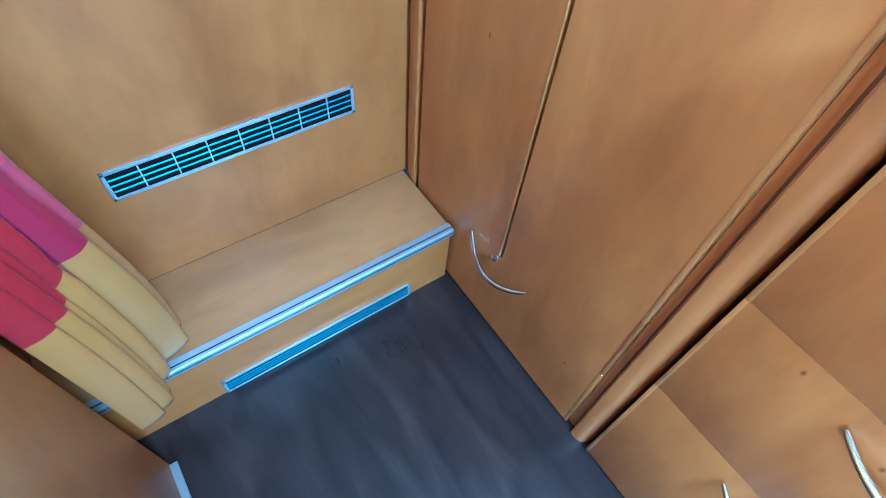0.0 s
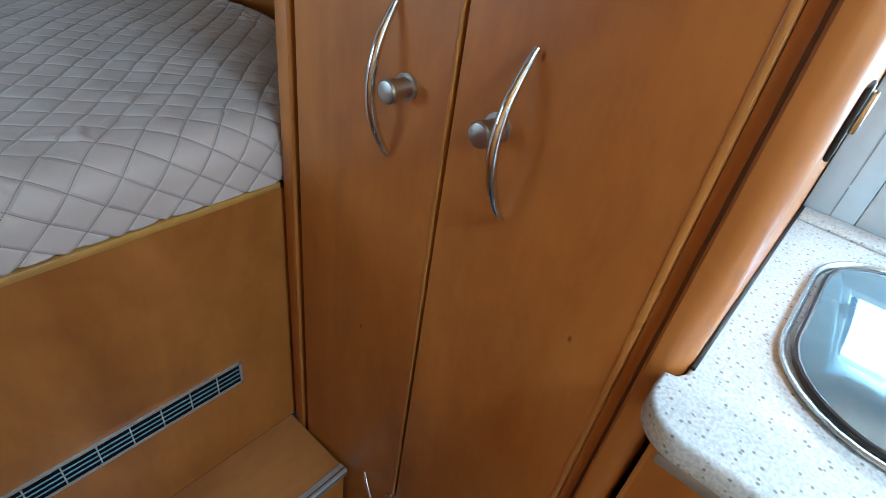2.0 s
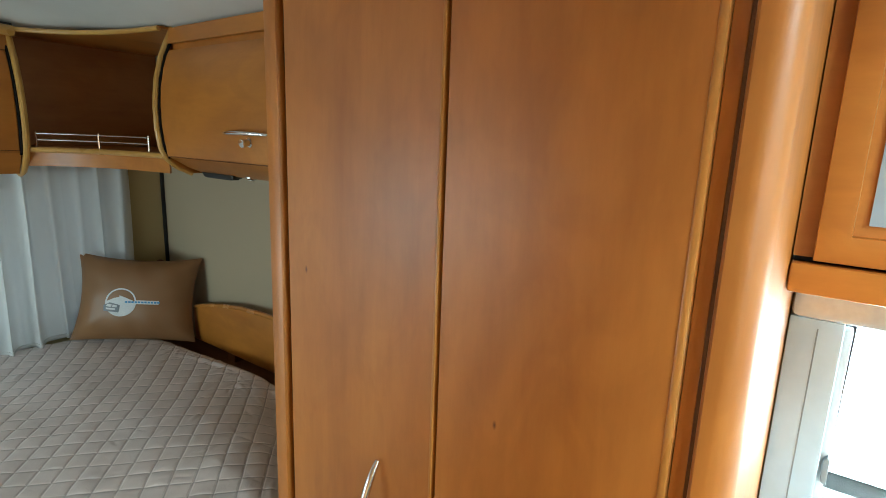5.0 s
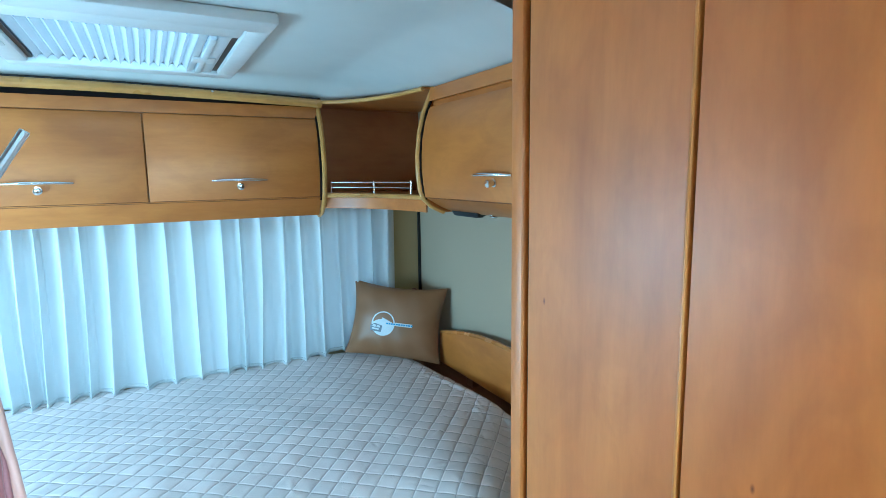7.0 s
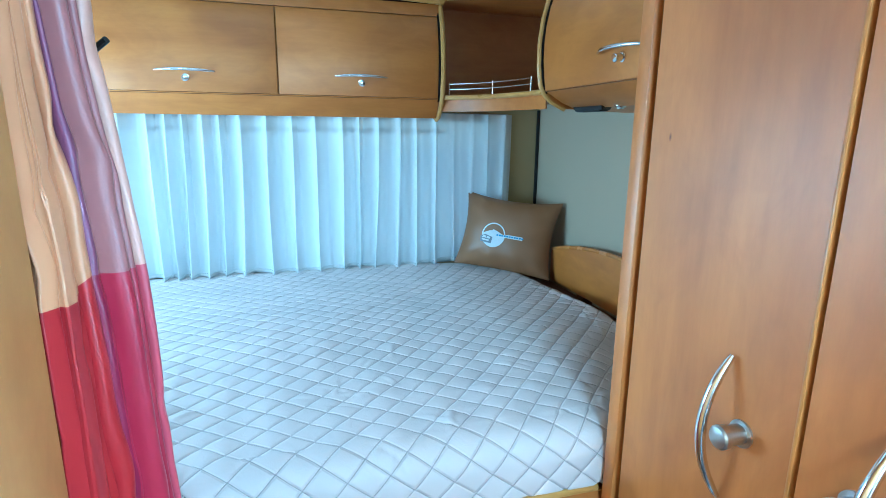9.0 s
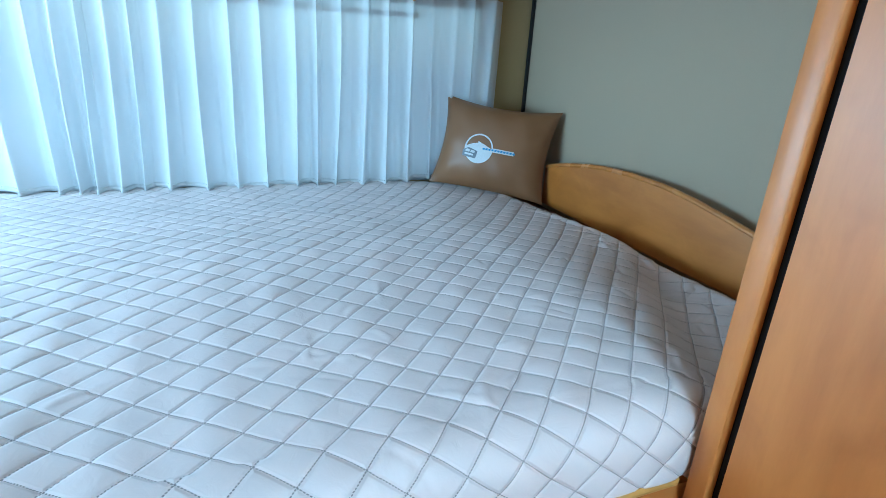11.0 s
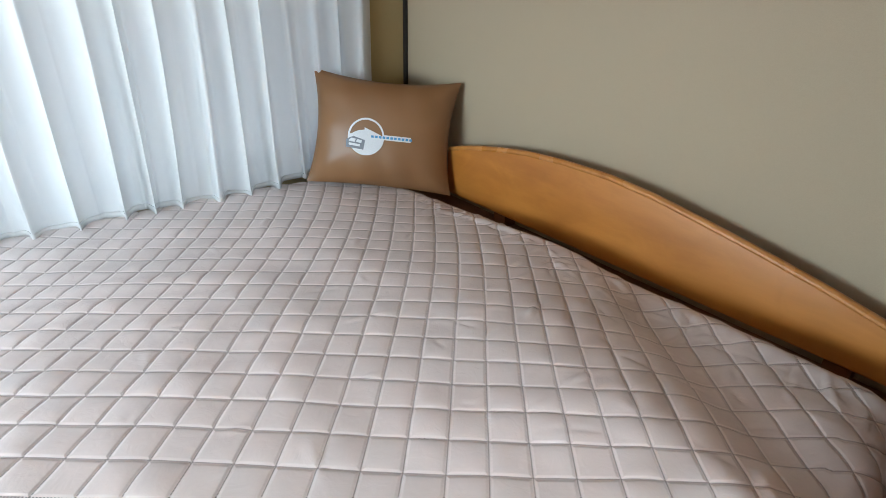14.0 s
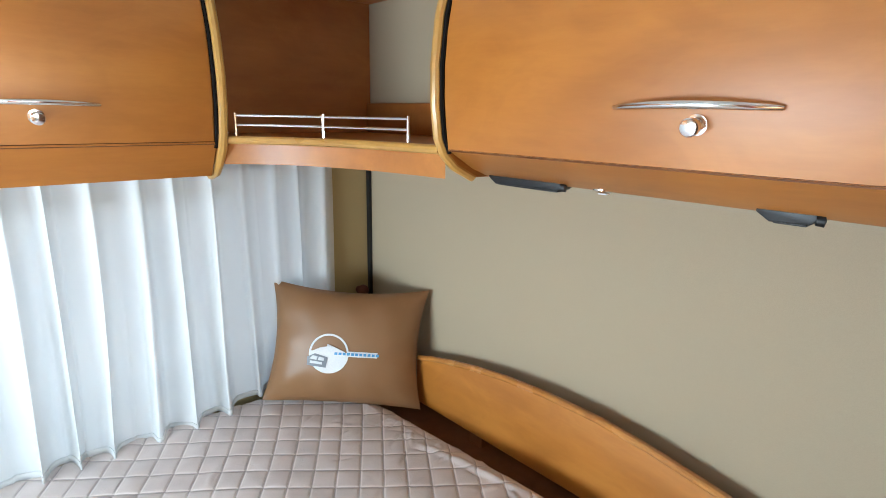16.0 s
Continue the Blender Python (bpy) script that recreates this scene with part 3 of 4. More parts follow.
def quilt():
    ds = 0.0036
    front = np.arange(-0.056, 1.40, ds)
    side = np.arange(-0.06, 1.90, ds * 1.15)
    S, Q = np.meshgrid(front, side, indexing="ij")
    iy, dy = fold(S, 0.052)
    ix, dx = fold(Q, 0.045)
    x = 0.388 - ix
    lead = 1.198 + 0.12 * np.clip(x - 0.06, 0, 1)
    y = lead + iy
    y = np.minimum(y, 2.545)
    crown = 0.930 + 0.006 * np.exp(-((x + 0.35) / 0.5) ** 2) - 0.052 * smooth((y - 1.6) / 0.95) - 0.016 * smooth((x + 0.05) / 0.40) - 0.012 * smooth((x - 0.06) / 0.30) * (1 - smooth((y - 1.45) / 0.45))
    # the pattern runs on down the rounded edges with the length of the cloth
    a, b = weave(0.388 - (Q - 0.0257), lead + S - 0.0297)
    wob = 0.035 * np.sin(x * 9 + y * 5) + 0.03 * np.sin(y * 13 - x * 4)
    a, b = a + wob, b + 0.8 * wob
    puff = (np.abs(np.sin(math.pi * a)) * np.abs(np.sin(math.pi * b))) ** 0.36
    rng = np.random.RandomState(4)
    cell = rng.rand(90, 90)
    k = cell[(np.floor(a).astype(int)) % 90, (np.floor(b).astype(int)) % 90]
    wrinkle = np.zeros_like(x)
    for i in range(14):
        f, w, p = rng.uniform(25, 90), rng.uniform(0, math.pi), rng.uniform(0, 6.3)
        patch = np.sin(x * rng.uniform(2, 6) + p) * np.sin(y * rng.uniform(2, 6) + 2 * p)
        wrinkle += np.sin(f * (x * math.cos(w) + y * math.sin(w)) + p) * np.clip(patch, 0, 1) * 0.0011
    # short creases, thickest along the wall side and the front corner
    for i in range(300):
        if i < 160:
            px, py = 0.39 - abs(rng.normal(0, 0.11)), rng.uniform(1.20, 2.45)
        else:
            px, py = rng.uniform(-1.0, 0.35), 1.2 + abs(rng.normal(0, 0.45))
        w, ln, wd, h = rng.uniform(0, math.pi), rng.uniform(0.010, 0.035), rng.uniform(0.0028, 0.0055), rng.uniform(-0.0030, 0.0044)
        h *= 1.5 if i < 160 else 1.0
        near = (np.abs(x - px) < 0.1) & (np.abs(y - py) < 0.1)
        ex, ey = x[near] - px, y[near] - py
        u_, v_ = ex * math.cos(w) + ey * math.sin(w), -ex * math.sin(w) + ey * math.cos(w) + 8 * ex * ey
        wrinkle[near] += h * np.exp(-(u_ / ln) ** 2 - (v_ / wd) ** 2)
    # the cover sags along the oblique mattress edge behind the wardrobe
    off = (x - 0.07) * 0.856 - (y - 1.27) * 0.517
    sag = np.exp(-((off - 0.030) / np.where(off < 0.030, 0.040, 0.060)) ** 2) * (1 - smooth((y - 1.55) / 0.30)) * smooth((y - 1.20) / 0.06)
    crown = crown - 0.016 * sag + 0.006 * np.exp(-((x - 0.335) / 0.020) ** 2) * (1 - smooth((y - 1.40) / 0.2))
    # a pulled ridge in the cloth along the wall side
    rx = 0.318 + 0.13 * (2.11 - y) + 0.05 * (2.11 - y) * (y - 1.8)
    wrinkle = wrinkle + 0.0065 * np.exp(-((x - rx) / 0.008) ** 2) * smooth((2.14 - y) / 0.06) * smooth((y - 1.74) / 0.10)
    lift = 0.0030 * puff * (0.75 + 0.5 * k) + wrinkle * (0.3 + 0.7 * puff) + 0.003 * np.sin(x * 5 + 1) * np.sin(y * 6)
    z = crown - np.minimum(dy, 0.105) - np.minimum(dx, 0.10)
    flat = (S > 0.082) & (Q > 0.07)
    z = z + np.where(flat, lift, 0.5 * lift)
    y = y - np.where(S <= 0.082, lift, 0)
    z = np.maximum(z, ZBED + 0.006)
    pos = np.stack([x, y, z], -1)
    return grid_mesh("quilt", pos, np.stack([a, b], -1), QUILT, thick=0.004)


cover = tagged(quilt(), "grey-beige diamond-quilted satin bedspread spread over the bed", "bedspread")
mattress = tagged(finish("mattress", slab([(XL + 0.02, 1.235), (0.25, 1.255), (0.32, 1.30), (0.32, 2.52), (XL + 0.02, 2.52)], 2, ZBED - 0.012, 0.862, 0.02), plain("mattress_ticking", (0.6, 0.57, 0.5), 0.9)), "pale mattress lying on the bed base under the bedspread", "mattress")

# headboard: a shallow bow along the side wall
HB = [(1.20, 0.920), (1.28, 0.944), (1.39, 0.972), (1.505, 0.995), (1.60, 1.012), (1.70, 1.028), (1.80, 1.038), (1.92, 1.039), (2.03, 1.033), (2.12, 1.021), (2.20, 1.007), (2.27, 0.991), (2.315, 0.978), (2.322, 0.965)]
head = thing("headboard", "bow-topped honey wood headboard beside the bed", "headboard")
part("board", slab([(1.20, 0.855)] + HB + [(2.322, 0.850)], 0, 0.475, 0.493, 0.005, 3), HEADWOOD, head)
part("top_lip", tube([(0.4795, y, z - 0.004) for y, z in HB[:-1]], 0.0068, 10), EDGE, head, "pale rounded top edge")
for yy in (1.32, 2.1):
    part("batten", box((0.493, yy, 0.80), (XR - 0.002, yy + 0.04, 0.93)), DARKWOOD, head)


def pillow():
    """A square-cornered cushion leaning into the corner."""
    n, m = 44, 34
    w, h = 0.396, 0.302
    u, v = np.meshgrid(np.linspace(-1, 1, n), np.linspace(-1, 1, m), indexing="ij")
    bulge = ((1 - np.abs(u) ** 2.6) * (1 - np.abs(v) ** 2.6)) ** 0.70
    pin = 1 - 0.105 * (1 - v ** 2) * np.abs(u) ** 3
    pinv = 1 - np.where(v > 0, 0.135, 0.05) * (1 - u ** 2) * np.abs(v) ** 3
    X = u * w / 2 * pin
    Z = v * h / 2 * pinv
    ear = (np.abs(u) * np.abs(v)) ** 1.5
    crease = 0.007 * np.sin(u * 13 + v * 3) * (np.abs(v) ** 2) + 0.006 * np.sin(v * 11 - 2 * u) * (np.abs(u) ** 3) + 0.0035 * np.sin(14 * (np.abs(u) - np.abs(v)) + 1) * ear
    Y = -(0.058 * bulge + crease * bulge)
    front = np.stack([X, Y, Z], -1)
    back = np.stack([X[::-1], 0.055 * bulge[::-1], Z[::-1]], -1)
    bm = bmesh.new()
    for sheet in (front, back):
        vs = [[bm.verts.new(sheet[i, j]) for j in range(m)] for i in range(n)]
        for i in range(n - 1):
            for j in range(m - 1):
                bm.faces.new((vs[i][j], vs[i + 1][j], vs[i + 1][j + 1], vs[i][j + 1]))
    bmesh.ops.remove_doubles(bm, verts=bm.verts, dist=0.0004)
    bmesh.ops.recalc_face_normals(bm, faces=bm.faces)
    p = thing("cushion", "tan leatherette cushion with a white round emblem in the bed corner", "cushion")
    part("cover", bm, LEATHER, p)

    def skin(x, z):
        uu, vv = x / (w / 2), z / (h / 2)
        return -0.058 * ((1 - abs(uu) ** 2.6) * (1 - abs(vv) ** 2.6)) ** 0.70 - 0.003

    def emblem(name, shapes, mat, label, off=0.0):
        eb = bmesh.new()
        for pts in shapes:
            eb.faces.new([eb.verts.new((x, skin(x, z) - off, z)) for x, z in [(cx + 1.17 * (q[0] - cx), cz + 1.17 * (q[1] - cz)) for q in pts]])
        bmesh.ops.remove_doubles(eb, verts=eb.verts, dist=0.00002)
        bmesh.ops.triangulate(eb, faces=eb.faces)
        bmesh.ops.solidify(eb, geom=list(eb.faces), thickness=0.0012)
        part(name, eb, mat, p, label)

    def strip(fn, a0, a1, k):
        """quads between two curves"""
        ts = np.linspace(a0, a1, k)
        return [[fn(s)[0], fn(t_)[0], fn(t_)[1], fn(s)[1]] for s, t_ in zip(ts, ts[1:])]
    cx, cz, R = -0.036, -0.018, 0.041
    ring = strip(lambda a: ((cx + R * math.cos(a), cz + R * math.sin(a)), (cx + 0.9 * R * math.cos(a), cz + 0.9 * R * math.sin(a))), 0, math.tau, 41)
    emblem("emblem_ring", ring, INK, "white embroidered ring")
    low = strip(lambda a: ((cx + 0.91 * R * math.cos(a), cz + 0.91 * R * math.sin(a)), (cx + 0.91 * R * math.cos(a), cz + 0.004 - 0.0 * math.sin(a))), math.pi, math.tau, 25)
    emblem("emblem_field", low, INK, "white embroidered field")
    hill = [[(cx - 0.034, cz + 0.004), (cx - 0.018, cz + 0.012), (cx - 0.018, cz + 0.004)], [(cx - 0.018, cz + 0.004), (cx - 0.018, cz + 0.012), (cx - 0.004, cz + 0.015), (cx - 0.004, cz + 0.004)],
            [(cx - 0.004, cz + 0.004), (cx - 0.004, cz + 0.020), (cx + 0.012, cz + 0.014), (cx + 0.012, cz + 0.004)], [(cx + 0.012, cz + 0.004), (cx + 0.012, cz + 0.014), (cx + 0.034, cz + 0.005), (cx + 0.033, cz + 0.004)]]
    emblem("emblem_hill", hill, INK, "white embroidered hill")
    bar = [[(cx + x0, cz - 0.004), (cx + x0 + 0.01, cz - 0.004), (cx + x0 + 0.01, cz + 0.007), (cx + x0, cz + 0.007)] for x0 in np.arange(0.040, 0.099, 0.01)]
    emblem("emblem_bar", bar, INK, "white embroidered bar")
    letters = [[(cx + x0, cz - 0.001), (cx + x0 + 0.006, cz - 0.001), (cx + x0 + 0.006, cz + 0.004), (cx + x0, cz + 0.004)] for x0 in np.arange(0.012, 0.098, 0.0085)]
    emblem("emblem_lettering", letters, INKBLUE, "small blue lettering", 0.0016)
    van = [[(cx - 0.043, cz - 0.026), (cx - 0.004, cz - 0.029), (cx - 0.001, cz - 0.008), (cx - 0.028, cz - 0.001), (cx - 0.044, cz - 0.009)]]
    emblem("emblem_vehicle", van, INKGREY, "grey embroidered vehicle outline", 0.0016)
    pane = [[(cx - 0.038, cz - 0.012), (cx - 0.024, cz - 0.014), (cx - 0.022, cz - 0.007), (cx - 0.032, cz - 0.005)], [(cx - 0.021, cz - 0.014), (cx - 0.009, cz - 0.015), (cx - 0.008, cz - 0.009), (cx - 0.019, cz - 0.007)],
            [(cx - 0.037, cz - 0.021), (cx - 0.012, cz - 0.023), (cx - 0.012, cz - 0.018), (cx - 0.037, cz - 0.016)]]
    emblem("emblem_panes", pane, INK, "white embroidered panes", 0.0028)
    p.matrix_basis = pose(0.332, 2.424, 1.017, 0, 0, -40.6) @ pose(0, 0, 0, -18, 4.0, 0)
    return p


pillow()

# ---- rear window and its curtain ----
win = thing("window_2", "wide rear window behind a sheer curtain", "window")
tagged(win, kind="structure")
fy = YB - 0.012
part("window_frame", boxes([((RX0 - 0.03, fy, RZ0 - 0.03), (RX1 + 0.03, YB + 0.03, RZ0)), ((RX0 - 0.03, fy, RZ1), (RX1 + 0.03, YB + 0.03, RZ1 + 0.03)),
                            ((RX0 - 0.03, fy, RZ0), (RX0, YB + 0.03, RZ1)), ((RX1, fy, RZ0), (RX1 + 0.03, YB + 0.03, RZ1))], 0.003), GREYPLASTIC, win)
pane = part("pane", box((RX0, YB + 0.012, RZ0), (RX1, YB + 0.018, RZ1)), GLASS, win)
pane.visible_shadow = False


def pleats(x0, x1, z0, z1, y, seed=3):
    """Soft knife pleats of uneven width, gathered at the top and opening towards the hem."""
    rng = np.random.RandomState(seed)
    m, per, many = 44, 36, 25
    widths = rng.uniform(0.45, 1.5, many)
    ends = np.concatenate([[0], np.cumsum(widths)]) / widths.sum()
    u = np.linspace(0, 1, per, endpoint=False)
    s = np.concatenate([a + (b - a) * u for a, b in zip(ends, ends[1:])])
    u, wide = np.tile(u, many), np.repeat(widths, per)
    size, lean, sway = (np.repeat(rng.uniform(lo, hi, many), per) for lo, hi in ((0.7, 1.2), (0.5, 0.78), (-1, 1)))
    t = np.linspace(0, 1, m)[:, None]
    crest = np.where(u < lean, u / lean, (1 - u) / (1 - lean))
    crest = (crest * crest * (3 - 2 * crest)) ** 1.2
    pinch = 0.036 + 0.014 * smooth(t / 0.8)
    soft = 0.0035 * np.sin(2 * math.pi * (u * 2 + sway))[None, :] * smooth(t * 1.4 - 0.2)
    Y = y + pinch * size * (0.5 - crest[None, :]) + soft
    X = x0 + (x1 - x0) * s[None, :] + (0.008 + 0.006 * t) * wide * np.sin(2 * math.pi * u)[None, :] + 0.012 * np.sin(23 * s + 1)[None, :] * t * t + 0.007 * (sway * np.sin(math.pi * u))[None, :] * np.sin(3.5 * t + sway)
    Z = z1 + (z0 - z1) * t + 0.004 * np.sin(31 * s)[None, :] * t + 0.003 * (crest * sway)[None, :] * t
    tuck = smooth((X - 0.02) / 0.2)
    Y = y + (Y - y) * (1 - 0.5 * tuck) + 0.060 * tuck * (1 - 0.25 * t)
    return np.stack([X, Y, Z + 0 * X], -1), np.stack([np.broadcast_to(s[None, :], X.shape), np.broadcast_to(t, X.shape)], -1)


cur = thing("window_curtain", "pleated white sheer curtain across the rear window", "curtain")
pos, uv = pleats(-1.55, 0.408, 0.887, 1.478, 2.522)
grid_mesh("cloth", pos, uv, SHEER, cur)
hem_pos = pos[-2:].copy()
hem_pos[..., 1] -= 0.0015
grid_mesh("hem", hem_pos, uv[-2:], SHEER, cur, "doubled white hem", thick=0.0015)
part("track", box((-1.55, 2.566, 1.405), (0.10, 2.578, 1.420), 0.002), GREYPLASTIC, cur, "slim grey curtain track")

peg = thing("curtain_peg", "small dark red-brown wooden peg on the rear wall behind the cushion", "peg")
PEGWOOD = wood("dark_red_brown_wood", (0.16, 0.040, 0.020), (0.10, 0.022, 0.012), grain=(4, 4, 4))
part("stem", lathe([(0, 0.0004), (0, 0.010), (0.010, 0.008), (0.016, 0.008), (0.0162, 0.0004)], (0.490, YB - 0.001, 1.085), (0, -1, 0), 16), PEGWOOD, peg)
part("head", lathe([(0, 0.0004), (0, 0.013), (0.006, 0.019), (0.012, 0.018), (0.016, 0.010), (0.0165, 0.0004)], (0.490, YB - 0.016, 1.085), (0, -1, 0), 20), PEGWOOD, peg)

# ---- overhead cupboards ----


def bow_handle(parent, mid, along, out, length=0.175, high=0.026, radius=0.0048):
    """A tapered chrome bow carried by a push-button knob."""
    a, o, c = Vector(along).normalized(), Vector(out).normalized(), Vector(mid)
    pts, rad = [], []
    for i in range(25):
        s = -1 + 2 * i / 24
        pts.append(c + a * (s * length / 2) + o * (high * (1 - s * s) + 0.004))
        rad.append(radius * (0.55 + 0.45 * math.sqrt(max(0, 1 - s * s))))
    h = part("handle", tube(pts, rad, 12), CHROME, parent, "bowed chrome bar handle")
    return h


def knob(parent, at, out, mat=SATIN, r=0.0115, length=0.036):
    o = Vector(out).normalized()
    k = part("push_button", lathe([(0, 0.0004), (0, r * 1.2), (0.003, r * 1.2), (0.0035, r * 0.86), (length * 0.62, r * 0.86), (length * 0.64, r * 1.02), (length * 0.9, r * 1.05), (length * 0.97, r * 0.9), (length, r * 0.55), (length + 0.0004, 0.0004)], at, o), mat, parent, "satin metal push button")
    return k


# curved cross-section of the cupboards: (outward from the wall face, height)
FACE = [(0.000, 1.532), (0.006, 1.572), (0.010, 1.615), (0.010, 1.66), (0.006, 1.71), (-0.004, 1.76), (-0.016, 1.795), (-0.022, 1.806)]


def curved_door(name, a0, a1, axis, place, parent, mat, z_shift=0.0, thick=0.016):
    """A bowed door leaf. axis 0 runs along x facing -y, axis 1 runs along y facing -x."""
    outer = [(place - d, z + z_shift) for d, z in FACE]
    inner = [(place - d + thick, z + z_shift) for d, z in reversed(FACE)]
    return part(name, slab(outer + inner, axis, a0, a1, 0.002), mat, parent)


YC = 2.412
rear = thing("rear_cupboard", "row of honey wood overhead cupboards with bowed doors under the ceiling", "cupboard")
part("body", slab([(YC + 0.020, 1.525), (YB - 0.004, 1.525), (YB - 0.004, 1.90), (YC + 0.045, 1.90), (YC + 0.038, 1.82)], 0, -1.58, 0.045), PEAR_FLAT, rear)
for x0, x1 in ((-1.575, -1.066), (-1.062, -0.508), (-0.504, 0.040)):
    leaf = curved_door("door", x0, x1, 0, YC, rear, PEAR_FLAT, -0.004)
    mid = (x0 + x1) / 2
    bow_handle(leaf, (mid, YC - 0.006, 1.590), (1, 0, 0), (0, -1, 0.1))
    knob(leaf, (mid, YC - 0.004, 1.571), (0, -1, -0.15), CHROME, 0.0095, 0.024)
part("valance", slab([(YC + 0.002, 1.5262), (YC + 0.016, 1.5262), (YC + 0.052, 1.462), (YC + 0.040, 1.458)], 0, -1.58, 0.045, 0.002), PEAR_FLAT, rear)
part("gap", slab([(YC + 0.003, 1.5215), (YC + 0.02, 1.5215), (YC + 0.02, 1.5295), (YC + 0.006, 1.5295)], 0, -1.58, 0.043), DARKWOOD, rear)
part("fascia", slab([(YC + 0.024, 1.806), (YC + 0.040, 1.806), (YC + 0.046, 1.846), (YC + 0.030, 1.846)], 0, -1.58, 0.048, 0.002), PEAR_FLAT, rear)
part("gap", slab([(YC + 0.032, 1.846), (YC + 0.06, 1.846), (YC + 0.06, 1.866), (YC + 0.032, 1.866)], 0, -1.58, 0.046), BLACK, rear)


def bowed_cornice(x0, x1, y, z, rise, bend, radius, dy=0.0, dz=0.0):
    pts = []
    for i in range(33):
        s = i / 32
        x = x0 + (x1 - x0) * s
        pts.append((x, y - bend * math.sin(math.pi * s) ** 0.8, z + rise * math.sin(math.pi * s)))
    return tube([(x, y + dy, z + dz) for x, y, z in pts], radius, 10)


part("cornice", bowed_cornice(-1.58, 0.062, YC + 0.016, 1.857, 0.016, 0.02, 0.0150), TRIM, rear, "rounded yellow beech cornice")
# black tube paints the shade in the recess between cornice and ceiling
part("seal_or_shade", bowed_cornice(-1.58, 0.062, YC + 0.016, 1.857, 0.016, 0.02, 0.0050, 0.006, 0.0165), RUBBER, rear, "dark strip standing for the shaded gap above the cornice")
EDGE_R = [(YC + 0.045, 1.858), (YC + 0.030, 1.828), (YC + 0.010, 1.782), (YC - 0.006, 1.72), (YC - 0.014, 1.65), (YC - 0.013, 1.59), (YC - 0.006, 1.543), (YC + 0.004, 1.515), (YC + 0.022, 1.488), (YC + 0.046, 1.464), (YC + 0.078, 1.454)]
part("end_trim", tube([(0.056, y, z) for y, z in EDGE_R], 0.0088, 10), TRIM, rear, "rounded yellow beech edge strip")
part("edge_gap", tube([(0.0445, y + 0.004, z) for y, z in EDGE_R[1:8]], 0.0036, 8), BLACK, rear, "dark gap beside the trim")
part("end_panel", slab([(y + 0.004, z) for y, z in EDGE_R] + [(YB - 0.004, 1.50), (YB - 0.004, 1.90), (YC + 0.06, 1.90)], 0, 0.048, 0.060), PEAR_SIDE, rear)
for xx in (-0.83, -0.30):
    part("screw_cap", lathe([(0, 0.0004), (0, 0.004), (0.002, 0.004), (0.0022, 0.0004)], (xx, YC - 0.012, 1.876), (0, -1, 0)), CHROME, rear)

XC = 0.246
side = thing("side_cupboard", "honey wood overhead cupboard with one bowed door above the headboard", "cupboard")
Y0, Y1 = 1.215, 1.985
part("body", slab([(XC + 0.020, 1.525), (XR - 0.002, 1.50), (XR - 0.002, 1.90), (XC + 0.050, 1.90), (XC + 0.038, 1.82)], 1, Y0, Y1), PEAR_SIDE, side)
leaf = curved_door("door", Y0 + 0.004, Y1 - 0.008, 1, XC, side, PEAR_SIDE)
bow_handle(leaf, (XC - 0.008, 1.596, 1.597), (0, 1, 0), (-1, 0, 0.1))
knob(leaf, (XC - 0.006, 1.588, 1.580), (-1, 0, -0.15), CHROME, 0.0095, 0.024)
part("valance", slab([(XC + 0.002, 1.5312), (XC + 0.016, 1.5312), (XC + 0.112, 1.488), (XC + 0.102, 1.482), (XC + 0.060, 1.498)], 1, Y0, Y1 - 0.004, 0.002), PEAR_SIDE, side)
part("underside", slab([(XC + 0.10, 1.484), (XR - 0.002, 1.474), (XR - 0.002, 1.486), (XC + 0.10, 1.496)], 1, Y0, Y1 - 0.004), PEAR_SIDE, side)
part("gap", slab([(XC + 0.002, 1.5285), (XC + 0.02, 1.5285), (XC + 0.02, 1.5365), (XC + 0.005, 1.5365)], 1, Y0, Y1 - 0.006), DARKWOOD, side)
part("fascia", slab([(XC + 0.022, 1.824), (XC + 0.040, 1.824), (XC + 0.046, 1.862), (XC + 0.028, 1.862)], 1, Y0, Y1, 0.002), PEAR_SIDE, side)
EDGE_S = [(XC + 0.045, 1.866), (XC + 0.030, 1.835), (XC + 0.010, 1.79), (XC - 0.006, 1.73), (XC - 0.014, 1.66), (XC - 0.013, 1.60), (XC - 0.006, 1.55), (XC + 0.006, 1.525), (XC + 0.030, 1.503), (XC + 0.075, 1.482)]
part("end_trim", tube([(x, Y1 + 0.008, z) for x, z in EDGE_S], 0.0088, 10), TRIM, side, "rounded yellow beech edge strip")
part("edge_gap", tube([(x + 0.004, Y1 - 0.0025, z) for x, z in EDGE_S[:8]], 0.0040, 8), BLACK, side, "dark gap beside the trim")
part("end_panel", slab([(x + 0.004, z) for x, z in EDGE_S] + [(XR - 0.002, 1.475), (XR - 0.002, 1.90), (XC + 0.06, 1.90)], 1, Y1, Y1 + 0.012), PEAR_SIDE, side)

# open corner shelf between the two cupboards
shelf = thing("corner_shelf", "open wooden corner shelf with a chrome gallery rail", "shelf")


def corner_curve(z, k=17, inset=0.0):
    """The hollow front edge of the corner shelf."""
    a, b, c = Vector((0.062, YC + 0.004 + inset, z)), Vector((0.222 + inset, 2.320 + inset, z)), Vector((XC + 0.002 + inset, 1.997, z))
    return [(1 - t) ** 2 * a + 2 * t * (1 - t) * b + t * t * c for t in [i / (k - 1) for i in range(k)]]


